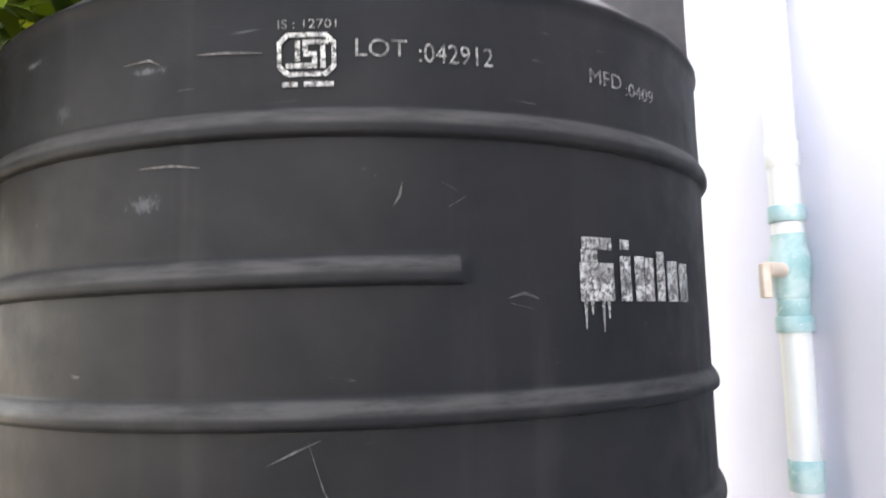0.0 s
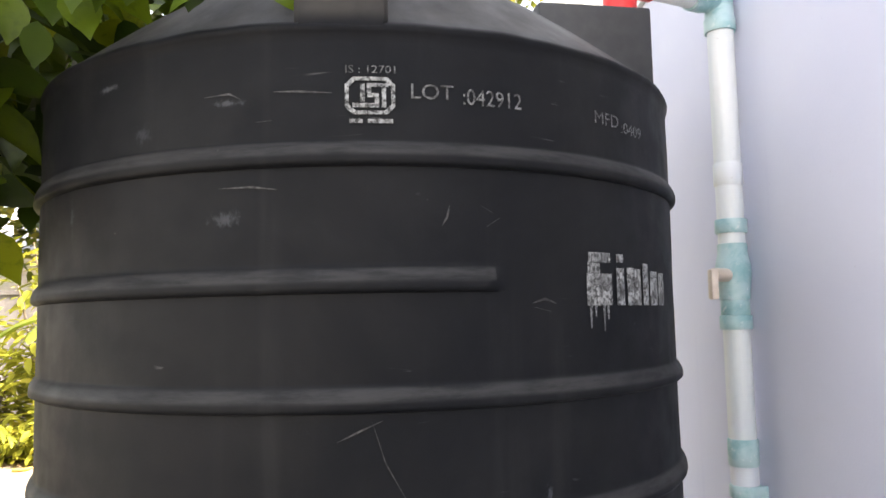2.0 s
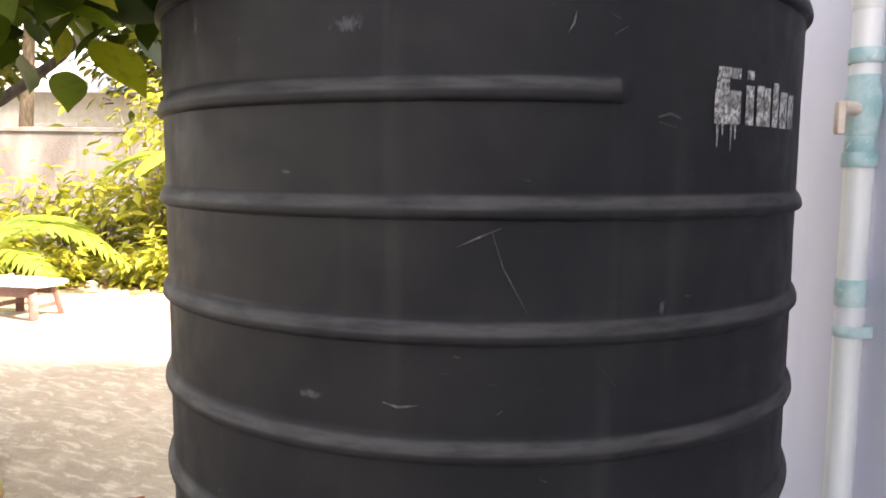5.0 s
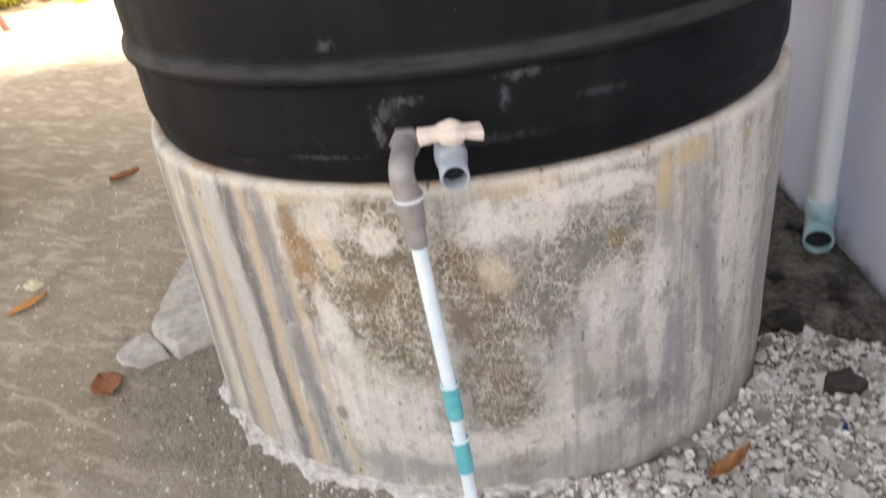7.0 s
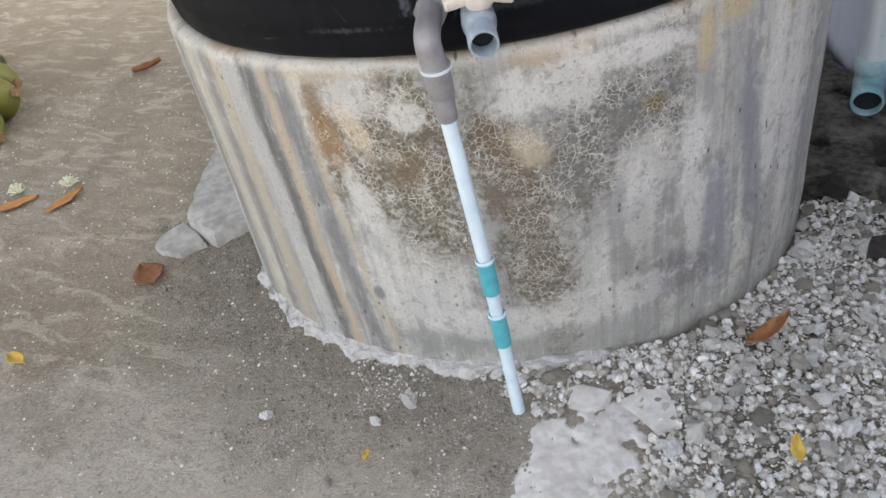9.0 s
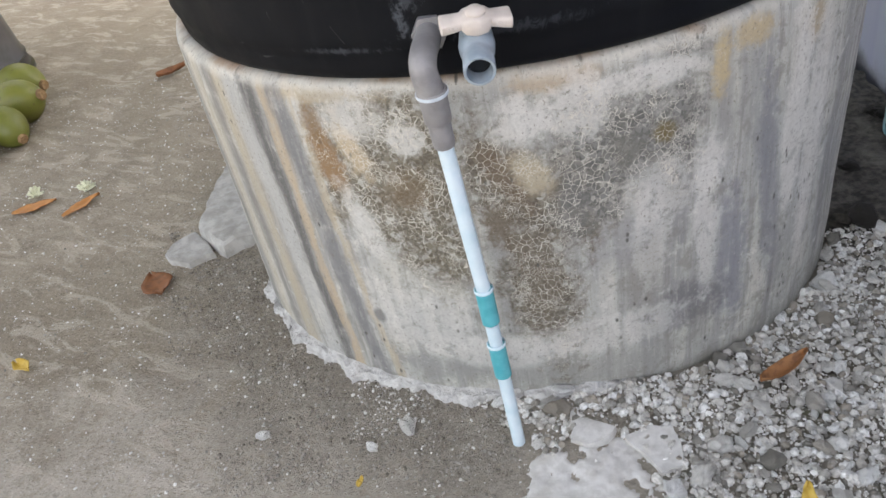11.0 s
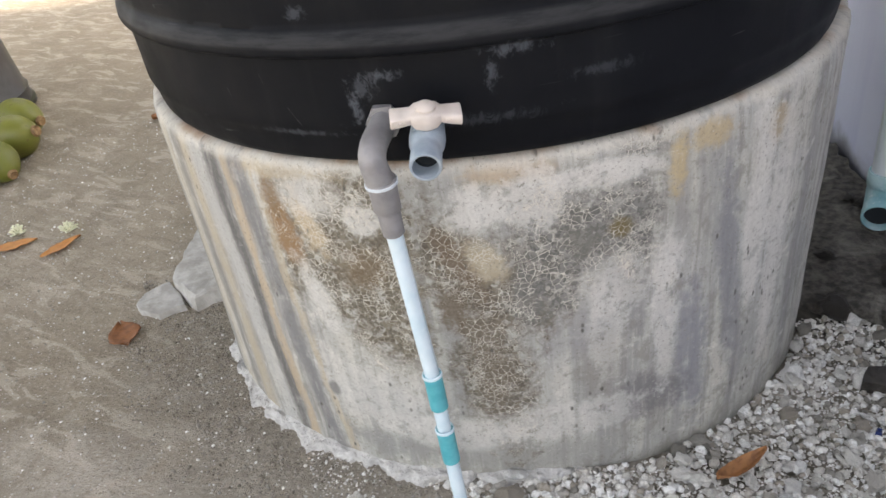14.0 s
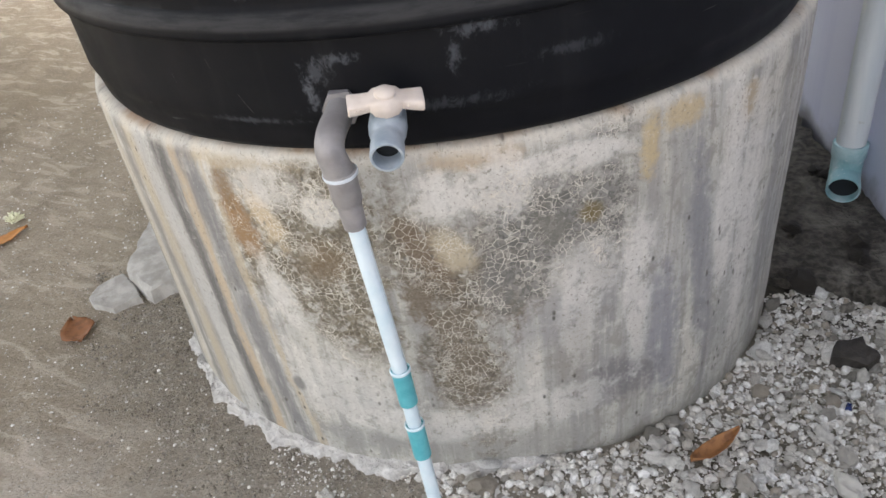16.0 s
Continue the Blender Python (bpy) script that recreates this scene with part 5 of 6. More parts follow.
# ---- leaves, blossoms, coconuts ----
def dry_leaf(x, y, turn, length, width, curl, label, mat=None, lift=0.0):
    verts, faces = [], []
    n, k = 12, 6
    for i in range(n + 1):
        t = i / n
        w = width * (math.sin(math.pi * (0.03 + 0.96 * t)) ** 0.8) * (1.12 - 0.35 * t)
        for j in range(k + 1):
            s = j / k * 2 - 1
            jag = 1 + 0.16 * fbm(t * 7, s * 2, x * 10)
            verts.append(((t - 0.5) * length, s * w * 0.5 * jag, curl * (abs(s) ** 1.6 * width * 0.55 + 0.25 * length * (t - 0.45) ** 2 * 2) + 0.004 * fbm(t * 5, s * 2, y * 9)))
    for i in range(n):
        for j in range(k):
            a = i * (k + 1) + j
            faces.append((a, a + k + 1, a + k + 2, a + 1))
    ob = mesh_ob("fallen_leaf", verts, faces, mat or M_DRY, smooth=True)
    mod = ob.modifiers.new("thick", "SOLIDIFY")
    mod.thickness = 0.0012
    ob.matrix_world = pose(x, y, ground_z(x, y) + (ground_rough(x, y) if y < 3 else 0) + 0.007 + lift, 0, 0, turn)
    return tagged(ob, label, "leaf", "fallen leaves")


dry_leaf(-0.962, -0.075, 118, 0.100, 0.080, 0.22, "curled brown dry leaf on the sand")
dry_leaf(-1.48, 0.445, 15, 0.135, 0.055, 0.12, "orange-brown narrow dry leaf on the sand", M_ORANGE)
dry_leaf(-1.315, 0.40, 50, 0.13, 0.048, 0.12, "tan narrow dry leaf on the sand", M_ORANGE)
dry_leaf(-1.25, 1.345, 30, 0.12, 0.06, 0.5, "curled rusty dry leaf on the sand")
dry_leaf(0.330, -0.668, 24, 0.108, 0.030, 0.75, "curled reddish-brown dry leaf on the gravel", lift=0.022)
dry_leaf(-1.222, -0.297, -40, 0.06, 0.034, 0.5, "small yellow dry leaf on the sand", M_YELLOW)
dry_leaf(-0.84, 0.83, 0, 0.05, 0.03, 0.6, "small brown dry leaf by the plinth")
dry_leaf(0.26, -0.92, 70, 0.05, 0.022, 0.4, "small yellowed leaf on the gravel", M_YELLOW, 0.02)
dry_leaf(-0.43, -0.76, 70, 0.022, 0.012, 0.2, "tiny yellow-green leaf scrap on the sand", M_YELLOW)


def blossom(x, y):
    bm = bmesh.new()
    rng = random.Random(int(x * 1000) % 97)
    for i in range(60):
        a, e = rng.uniform(0, 6.28), rng.uniform(0.2, 1.5)
        d = Vector((math.cos(a) * math.cos(e), math.sin(a) * math.cos(e), math.sin(e)))
        rod((0, 0, 0.004), d * rng.uniform(0.016, 0.034) + Vector((0, 0, 0.006)), 0.0024, 6, bm)
    ob = part("blossom", bm, M_PETAL)
    ob.location = (x, y, ground_z(x, y) + 0.006)
    tagged(ob, "pale tufted fallen blossom on the sand", "blossom", "fallen blossoms")


blossom(-1.50, 0.515)
blossom(-1.325, 0.49)


def coconut(x, y, r, yaw, pitch, label):
    r *= 0.82
    x -= 0.07
    ob = thing("coconut", (x, y, ground_z(x, y) + r * 0.86), label, "coconut", "green coconuts by the tub")
    bm = bmesh.new()
    bmesh.ops.create_uvsphere(bm, u_segments=36, v_segments=24, radius=1.0)
    for v in bm.verts:
        n = v.co.normalized()
        a = math.atan2(n.y, n.x)
        ridge = 1 + 0.035 * math.cos(3 * a + x) * (1 - n.z * n.z)
        taper = 1.0 - 0.10 * n.z
        v.co = Vector((n.x * r * ridge * taper, n.y * r * ridge * taper, n.z * r * 1.22)) * (1 + 0.02 * fbm(n.x * 2 + x * 9, n.y * 2, n.z * 2))
    part("husk", bm, M_HUSK, ob)
    part("stem_scar", lathe([(0, -0.004), (r * 0.2, -0.002), (r * 0.27, 0.006), (r * 0.22, 0.016), (0, 0.010)], 14, Matrix.Translation((0, 0, r * 1.20))), M_STEM, ob, "brown stem scar")
    ob.rotation_euler = (radians(pitch), 0, radians(yaw))


for x, y, r, yw, pt, lb in ((-1.955, 0.86, 0.125, 150, 70, "large green coconut on the sand"), (-1.80, 0.87, 0.092, 10, 112, "green coconut with a dark split on the sand"), (-1.70, 0.99, 0.088, 50, 108, "green coconut with its brown stem end showing"),
                            (-1.73, 1.19, 0.105, 80, 80, "plump green coconut beside the tub"), (-1.905, 1.10, 0.085, 120, 60, "green coconut lying against another"), (-1.80, 1.40, 0.10, 70, 95, "green coconut lying on its side by the tub")):
    coconut(x, y, r, yw, pt, lb)


def build_tub():
    cx, cy = -2.37, 1.66
    ob = thing("planter_tub", (cx, cy, ground_z(cx, cy)), "cut-down dark grey plastic barrel used as planter", "planter")
    part("barrel", lathe([(0.0, 0.0), (0.385, 0.0), (0.397, 0.008), (0.397, 0.026), (0.386, 0.034), (0.382, 0.075), (0.388, 0.083), (0.378, 0.095), (0.366, 0.22), (0.360, 0.295), (0.364, 0.315), (0.362, 0.333), (0.350, 0.340), (0.338, 0.334), (0.335, 0.30), (0.335, 0.26), (0.0, 0.26)], 72), M_TUB, ob)
    bm = bmesh.new()
    bmesh.ops.create_circle(bm, cap_ends=True, segments=40, radius=0.328)
    bmesh.ops.poke(bm, faces=bm.faces)
    bmesh.ops.subdivide_edges(bm, edges=bm.edges[:], cuts=3, use_grid_fill=True)
    for v in bm.verts:
        v.co.z = 0.285 + 0.02 * fbm(v.co.x * 7, v.co.y * 7)
    part("soil", bm, M_SOIL, ob, "dark soil with leaf litter")
    return ob


tub = build_tub()


# ---- foliage ----
LEAF_T = np.array([(0, 0, 0), (0.28, 0.30, 0.05), (0.28, -0.30, 0.05), (0.30, 0, -0.02), (0.66, 0.33, 0.02), (0.66, -0.33, 0.02), (0.68, 0, -0.06), (0.90, 0.15, -0.07), (0.90, -0.15, -0.07), (1.08, 0, -0.16)])
FINE_T = [(0, 0, 0)]
for fx, fw, fz in ((0.10, 0.13, 0.03), (0.26, 0.27, 0.05), (0.45, 0.335, 0.045), (0.64, 0.31, 0.02), (0.80, 0.22, -0.03), (0.93, 0.10, -0.09)):
    FINE_T += [(fx, fw, fz), (fx, 0, fz - 0.06 * (1 - abs(fx - 0.5))), (fx, -fw, fz)]
FINE_T = np.array(FINE_T + [(1.06, 0, -0.17)])
FINE_F = [(0, 2, 1), (0, 3, 2), (16, 17, 19), (17, 18, 19)]
for fi in range(5):
    fb = 1 + fi * 3
    FINE_F += [(fb, fb + 1, fb + 4, fb + 3), (fb + 1, fb + 2, fb + 5, fb + 4)]
LEAF_F = [(0, 3, 1), (0, 2, 3), (1, 3, 6, 4), (3, 2, 5, 6), (4, 6, 7), (6, 5, 8), (6, 9, 7), (6, 8, 9)]


def foliage(name, spots, mat, parent, size, slim=1.0, droop=0.2, seed=1, label="", shape=None):
    """Leaves at the given places, tips pointing out and a little down."""
    rng = random.Random(seed)
    LT, LF = shape or (LEAF_T, LEAF_F)
    V, F, off = [], [], 0
    for p, out in spots:
        L = rng.uniform(*size)
        yaw = math.atan2(out[1], out[0]) + rng.uniform(-0.8, 0.8)
        e = Euler((rng.uniform(-0.7, 0.7), droop + rng.uniform(-0.5, 0.6), yaw))
        t = LT * np.array((L, L * slim, L))
        V.append(t @ np.array(e.to_matrix()).T + np.array(p))
        F += [[i + off for i in f] for f in LF]
        off += len(LT)
    return mesh_ob(name, np.concatenate(V).tolist(), F, mat, parent, label, True)


def clump_spots(centres, per, spread, rng):
    spots = []
    for c in centres:
        for _ in range(per):
            d = Vector((rng.gauss(0, 1), rng.gauss(0, 1), rng.gauss(0, 0.8)))
            spots.append((tuple(Vector(c) + d * spread), tuple(d)))
    return spots


def limb(a, b, c, r0, r1, parent, mat, n=10):
    pts = bend(a, b, c, n)
    pts = [p + Vector((0.02 * fbm(p.z * 3, i), 0.02 * fbm(p.z * 3, i, 4), 0)) if 0 < i < n else p for i, p in enumerate(pts)]
    return part("limb", tube(pts, [r0 + (r1 - r0) * i / n for i in range(n + 1)], 12), mat, parent)


def build_near_tree():
    bx0, by0 = -3.35, 2.3
    ob = thing("tree", (bx0, by0, 0), "dark-barked tree with broad drooping green leaves", "tree")
    o = Vector(ob.location)
    W = lambda x, y, z: Vector((x, y, z)) - o
    pts = [W(bx0 + 0.02, by0, -0.1), W(bx0, by0, 0.5), W(bx0 - 0.05, by0, 1.0), W(bx0 - 0.10, by0 + 0.02, 1.5), W(bx0 - 0.12, by0, 2.1), W(bx0 - 0.05, by0 - 0.1, 2.8)]
    part("trunk", tube(pts, [0.105, 0.085, 0.078, 0.075, 0.06, 0.04], 18), M_BARK, ob)
    fork = W(bx0 - 0.10, by0, 1.5)
    limb(fork, W(-2.15, 2.0, 1.36), W(-1.50, 1.75, 1.98), 0.04, 0.020, ob, M_BARK)
    limb(W(-1.50, 1.75, 1.98), W(-1.1, 1.3, 2.3), W(-0.55, 0.3, 2.45), 0.022, 0.008, ob, M_BARK)
    limb(fork, W(-2.4, 1.6, 2.1), W(-2.0, 0.7, 2.5), 0.05, 0.015, ob, M_BARK)
    limb(W(bx0 - 0.12, by0, 2.1), W(-3.0, 2.2, 2.5), W(-3.5, 1.8, 2.9), 0.04, 0.012, ob, M_BARK)
    limb(W(bx0 - 0.05, by0 - 0.1, 2.8), W(-2.0, 1.8, 3.2), W(-1.3, 1.2, 3.4), 0.035, 0.01, ob, M_BARK)
    rng = random.Random(21)
    cen = []
    while len(cen) < 115:
        x, y, z = rng.uniform(-3.3, -0.8), rng.uniform(-0.1, 2.9), rng.uniform(2.15, 3.4)
        d = math.hypot((x + 2.0) / 1.3, (y - 1.4) / 1.5, (z - 2.75) / 0.8)
        if d > 1 or d < 0.3:
            continue
        if math.hypot(x, y) < 0.72 and z < 2.35:
            continue
        cen.append(W(x, y, z))
    # low boughs hanging beside the tank
    for x, y, z in ((-0.90, 0.00, 1.96), (-0.98, -0.18, 1.88), (-0.90, 0.15, 2.0), (-1.10, 0.10, 1.96), (-1.2, -0.10, 1.98), (-0.86, -0.30, 1.98), (-0.95, -0.35, 2.12), (-1.15, -0.30, 2.1), (-1.0, 0.3, 2.1), (-0.8, 0.0, 2.15), (-0.95, 0.2, 2.25),
                    (-1.25, 0.25, 2.0), (-1.3, 0.0, 2.2), (-1.1, -0.1, 2.3), (-0.85, -0.15, 2.35), (-1.4, 0.3, 2.25), (-1.2, 0.5, 2.3), (-1.0, 0.6, 2.4), (-1.5, 0.6, 2.35), (-1.3, 0.9, 2.5), (-1.7, 0.8, 2.4), (-1.5, 1.2, 2.45), (-1.9, 1.3, 2.4),
                    (-0.75, -0.35, 2.25), (-1.0, -0.5, 2.3), (-1.3, -0.4, 2.4), (-1.5, -0.1, 2.4), (-1.6, 0.3, 2.6), (-0.9, 0.45, 2.2), (-0.82, 0.3, 1.98), (-1.02, 0.0, 1.86), (-0.75, 0.45, 2.25), (-0.6, 0.65, 2.3), (-0.8, 0.8, 2.35), (-0.55, 0.4, 2.42), (-0.7, 0.2, 2.38), (-0.95, 0.9, 2.25), (-0.45, 0.75, 2.5)):
        cen.append(W(x, y, z))
    spots = clump_spots(cen, 20, 0.15, rng)
    foliage("crown", spots, M_LEAF, ob, (0.11, 0.22), 1.0, 0.35, 4, "broad green leaves", (FINE_T, FINE_F))
    # the spray of leaves that reaches over the tank
    twig = [W(-0.95, -0.02, 2.28), W(-0.70, -0.34, 2.12), W(-0.45, -0.55, 2.02), W(-0.225, -0.595, 1.955)]
    part("twig", tube(twig, [0.010, 0.007, 0.005, 0.003], 8), M_BARK, ob)
    limb(W(-2.0, 0.7, 2.5), W(-1.5, 0.3, 2.45), W(-0.95, -0.02, 2.28), 0.015, 0.010, ob, M_BARK)
    limb(W(-1.5, 0.35, 2.44), W(-1.2, 0.2, 2.2), W(-0.95, -0.08, 1.85), 0.011, 0.004, ob, M_BARK)
    limb(W(-1.2, 0.2, 2.2), W(-0.9, -0.1, 2.02), W(-0.72, -0.42, 1.94), 0.008, 0.003, ob, M_BARK)
    # big leaves at the twig's end, drooping before the dome
    tip = twig[3]
    aimed = [(tip, (-0.10, -0.03, -0.062), 0.30), (tip, (0.085, -0.02, 0.022), 0.5), (tip + Vector((0.03, 0, -0.012)), (0.045, -0.02, -0.045), 0.2), (tip, (0.03, -0.05, -0.03), -0.3),
             (tip, (-0.03, -0.03, 0.065), 0.6), (tip, (0.055, 0.03, 0.06), -0.4)]
    for i in range(16):
        t = i / 15.0
        base = twig[2].lerp(twig[3], t) if i % 2 else twig[1].lerp(twig[2], t)
        aimed.append((base, (rng.uniform(-0.09, 0.06), rng.uniform(-0.06, 0.05), rng.uniform(-0.085, 0.03)), rng.uniform(-0.7, 0.7)))
    for bx, by, bz in ((-0.44, -0.56, 1.955), (-0.40, -0.57, 1.96), (-0.48, -0.52, 1.94), (-0.52, -0.48, 1.96), (-0.56, -0.42, 1.93), (-0.60, -0.40, 1.98), (-0.50, -0.50, 2.0), (-0.66, -0.38, 1.90), (-0.34, -0.58, 1.985), (-0.62, -0.45, 1.94), (-0.70, -0.40, 1.93)):
        aimed.append((W(bx, by, bz), (rng.uniform(-0.05, 0.04), rng.uniform(-0.05, 0.0), rng.uniform(-0.09, -0.045)), rng.uniform(-0.6, 0.6)))
    V, F = [], []
    for p, d, turn in aimed:
        ax = Vector(d)
        L = max(ax.length, 0.075)
        ax.normalize()
        up = Vector((0.15, -0.75, 0.65))
        side = up.cross(ax).normalized()
        side = Matrix.Rotation(turn, 3, ax) @ side
        nz = ax.cross(side)
        t = FINE_T * np.array((L, L * 0.98, L))
        m = np.array([list(ax), list(side), list(nz)])
        F += [[k + len(V) * len(FINE_T) for k in f] for f in FINE_F]
        V.append(t @ m + np.array(p))
    mesh_ob("leaf_spray", np.concatenate(V).tolist(), F, M_LEAF, ob, "fresh green leaves", True)
    # a dense bough hanging down close by the tank's side
    low = []
    while len(low) < 210:
        x, y, z = rng.uniform(-1.12, -0.73), rng.uniform(-0.42, 0.20), rng.uniform(1.67, 2.12)
        if math.hypot(x, y) < 0.76:
            continue
        low.append((tuple(W(x, y, z)), (rng.uniform(-1, 0.3), rng.uniform(-1, 0.6), 0)))
    foliage("low_bough", low, M_LEAF, ob, (0.08, 0.13), 0.95, 0.6, 12, "dark hanging leaves", (FINE_T, FINE_F))


build_near_tree()


def shrub(x, y, h, wide, seed, mat, size, slim, label, stems=7, per=26):
    ob = thing("shrub", (x, y, ground_z(x, y)), label, "shrub", "garden shrubs")
    rng = random.Random(seed)
    bm = bmesh.new()
    cen = []
    for i in range(stems):
        a = rng.uniform(0, 6.28)
        top = Vector((math.cos(a) * wide * rng.uniform(0.3, 1), math.sin(a) * wide * rng.uniform(0.3, 1), h * rng.uniform(0.65, 1.05)))
        mid = Vector((top.x * 0.35, top.y * 0.35, top.z * 0.55))
        line = bend((rng.uniform(-0.06, 0.06), rng.uniform(-0.06, 0.06), -0.05), mid, top, 6)
        tube(line, [0.022 - 0.0025 * k for k in range(7)], 7, bm)
        cen += [p for p in line[1:]]
    part("stem", bm, M_BARKFAR, ob)
    foliage("leaves", clump_spots(cen, per, 0.13 * max(h, 0.8), rng), mat, ob, size, slim, 0.15, seed)
    return ob


rng = random.Random(77)
for i, (x, y, h, w) in enumerate(((-2.5, 8.0, 2.1, 0.5), (-3.1, 8.3, 2.3, 0.5), (-3.7, 7.9, 1.15, 0.5), (-4.3, 8.4, 1.25, 0.6), (-4.9, 8.0, 0.95, 0.5), (-5.6, 8.3, 1.05, 0.6), (-2.9, 7.6, 1.2, 0.4), (-1.9, 8.2, 2.6, 0.6), (-6.4, 8.2, 1.0, 0.6), (-3.5, 9.0, 2.0, 0.5), (-7.2, 8.5, 1.2, 0.7), (-1.0, 8.5, 2.4, 0.7))):
    shrub(x, y, h, w, 30 + i, M_SHRUB, (0.10, 0.24), 0.55, "loose yellow-green garden shrub before the wall", 7, 9)


def fronds(name, x, y, n, length, rise, seed, label, category, trunk=0.0):
    ob = thing(name, (x, y, ground_z(x, y)), label, category)
    rng = random.Random(seed)
    if trunk:
        part("trunk", tube([(0, 0, -0.2), (0.1, 0, trunk * 0.5), (0.25, 0.05, trunk)], [0.17, 0.13, 0.11], 14), M_BARKFAR, ob)
    base = Vector((0.25 if trunk else 0, 0.05 if trunk else 0, trunk))
    for i in range(n):
        a = 6.28 * i / n + rng.uniform(-0.3, 0.3)
        d = Vector((math.cos(a), math.sin(a), 0))
        L = length * rng.uniform(0.75, 1.1)
        up = rise * rng.uniform(0.6, 1.1)
        line = bend(base, base + d * L * 0.45 + Vector((0, 0, up)), base + d * L + Vector((0, 0, up * 0.25)), 12)
        bm = tube(line, [0.02 * length * (1 - 0.07 * k) * 0.5 for k in range(13)], 6)
        fr = part("frond_rib", bm, M_FROND, ob)
        V, F, off = [], [], 0
        for k in range(1, 13):
            p = line[k]
            t = (line[k] - line[k - 1]).normalized()
            side = t.cross(Vector((0, 0, 1))).normalized()
            for s in (-1, 1):
                for h in (0.0, 0.5):
                    q = p - (line[k] - line[k - 1]) * h
                    ll = L * 0.30 * math.sin(math.pi * (0.12 + 0.8 * (k - h) / 12))
                    tip = q + (side * s * 0.85 + t * 0.55 + Vector((0, 0, -0.25))) * ll
                    w = t * L * 0.022
                    V += [q - w, q + w, (q + tip) / 2 + w * 1.1 + Vector((0, 0, 0.02 * L)), tip, (q + tip) / 2 - w * 1.1 + Vector((0, 0, 0.02 * L))]
                    F += [(off, off + 1, off + 2, off + 4), (off + 4, off + 2, off + 3)]
                    off += 5
        mesh_ob("frond_blade", V, F, M_FROND, fr)
    return ob


fronds("coconut_seedling", -4.72, 6.4, 10, 1.7, 1.35, 5, "young coconut palm with bright yellow-green fronds", "palm")
fronds("coconut_seedling", -5.9, 7.2, 9, 1.2, 0.9, 6, "young coconut palm growing before the wall", "palm")
fronds("coconut_palm", -7.5, 14.0, 15, 3.2, 1.6, 7, "tall coconut palm behind the yard wall", "palm", 4.2)
fronds("coconut_palm", -13.0, 19.0, 15, 3.4, 1.7, 9, "tall coconut palm behind the yard wall", "palm", 5.5)


def build_banana(x, y, seed):
    ob = thing("banana_plant", (x, y, ground_z(x, y)), "banana plant with broad arching leaves", "banana plant")
    rng = random.Random(seed)
    part("stem", tube([(0, 0, -0.05), (0.02, 0, 0.6), (0.04, 0, 1.2)], [0.09, 0.075, 0.05], 12), M_SHRUB, ob)
    for i in range(6):
        a = i * 1.05 + rng.uniform(-0.3, 0.3)
        d = Vector((math.cos(a), math.sin(a), 0))
        line = bend(Vector((0.04, 0, 1.15)), Vector((0, 0, 1.9)) + d * 0.4, d * 1.15 + Vector((0, 0, 1.3)), 10)
        side = d.cross(Vector((0, 0, 1)))
        V, F = [], []
        for k, p in enumerate(line):
            w = 0.19 * math.sin(math.pi * (0.05 + 0.93 * k / 10)) ** 0.6
            V += [p - side * w + Vector((0, 0, -0.05)), p, p + side * w + Vector((0, 0, -0.05))]
        for k in range(10):
            b = 3 * k
            F += [(b, b + 1, b + 4, b + 3), (b + 1, b + 2, b + 5, b + 4)]
        mesh_ob("leaf", V, F, M_FROND, ob, smooth=True)


build_banana(-2.35, 7.4, 3)
build_banana(-6.0, 7.7, 4)


def build_far_tree(x, y, h, r, seed, label, leaf=(0.22, 0.4), clumps=110):
    ob = thing("tree", (x, y, 0), label, "tree")
    rng = random.Random(seed)
    part("trunk", tube([(0, 0, -0.3), (0.1, 0, h * 0.3), (0.0, 0.1, h * 0.62)], [0.24, 0.18, 0.10], 14), M_BARKFAR, ob)
    cen = []
    for i in range(7):
        a = i * 0.9
        e = Vector((math.cos(a) * r * 0.7, math.sin(a) * r * 0.7, h * (0.62 + 0.05 * (i % 4))))
        limb(Vector((0.05, 0.05, h * (0.36 + 0.03 * i))), e * 0.5 + Vector((0, 0, h * 0.32)), e, 0.09, 0.025, ob, M_BARKFAR)
    while len(cen) < clumps:
        d = Vector((rng.gauss(0, 1), rng.gauss(0, 1), rng.gauss(0, 1))).normalized() * rng.uniform(0.45, 1.0)
        cen.append(Vector((d.x * r, d.y * r, h * 0.68 + d.z * h * 0.34)))
    foliage("crown", clump_spots(cen, 34, r * 0.14, rng), M_FARLEAF, ob, leaf, 0.8, 0.2, seed)


build_far_tree(1.6, 9.9, 9.0, 2.3, 51, "tall sunlit yellow-green tree behind the house", (0.09, 0.17), 330)
build_far_tree(-1.2, 13.0, 7.5, 2.6, 52, "leafy tree behind the yard wall")
build_far_tree(-10.5, 15.0, 6.5, 2.6, 53, "leafy tree behind the yard wall")
build_far_tree(-4.6, 17.5, 7.0, 2.8, 54, "leafy tree far behind the yard wall")
build_far_tree(-17.0, 18.0, 7.0, 3.0, 55, "leafy tree far behind the yard wall")



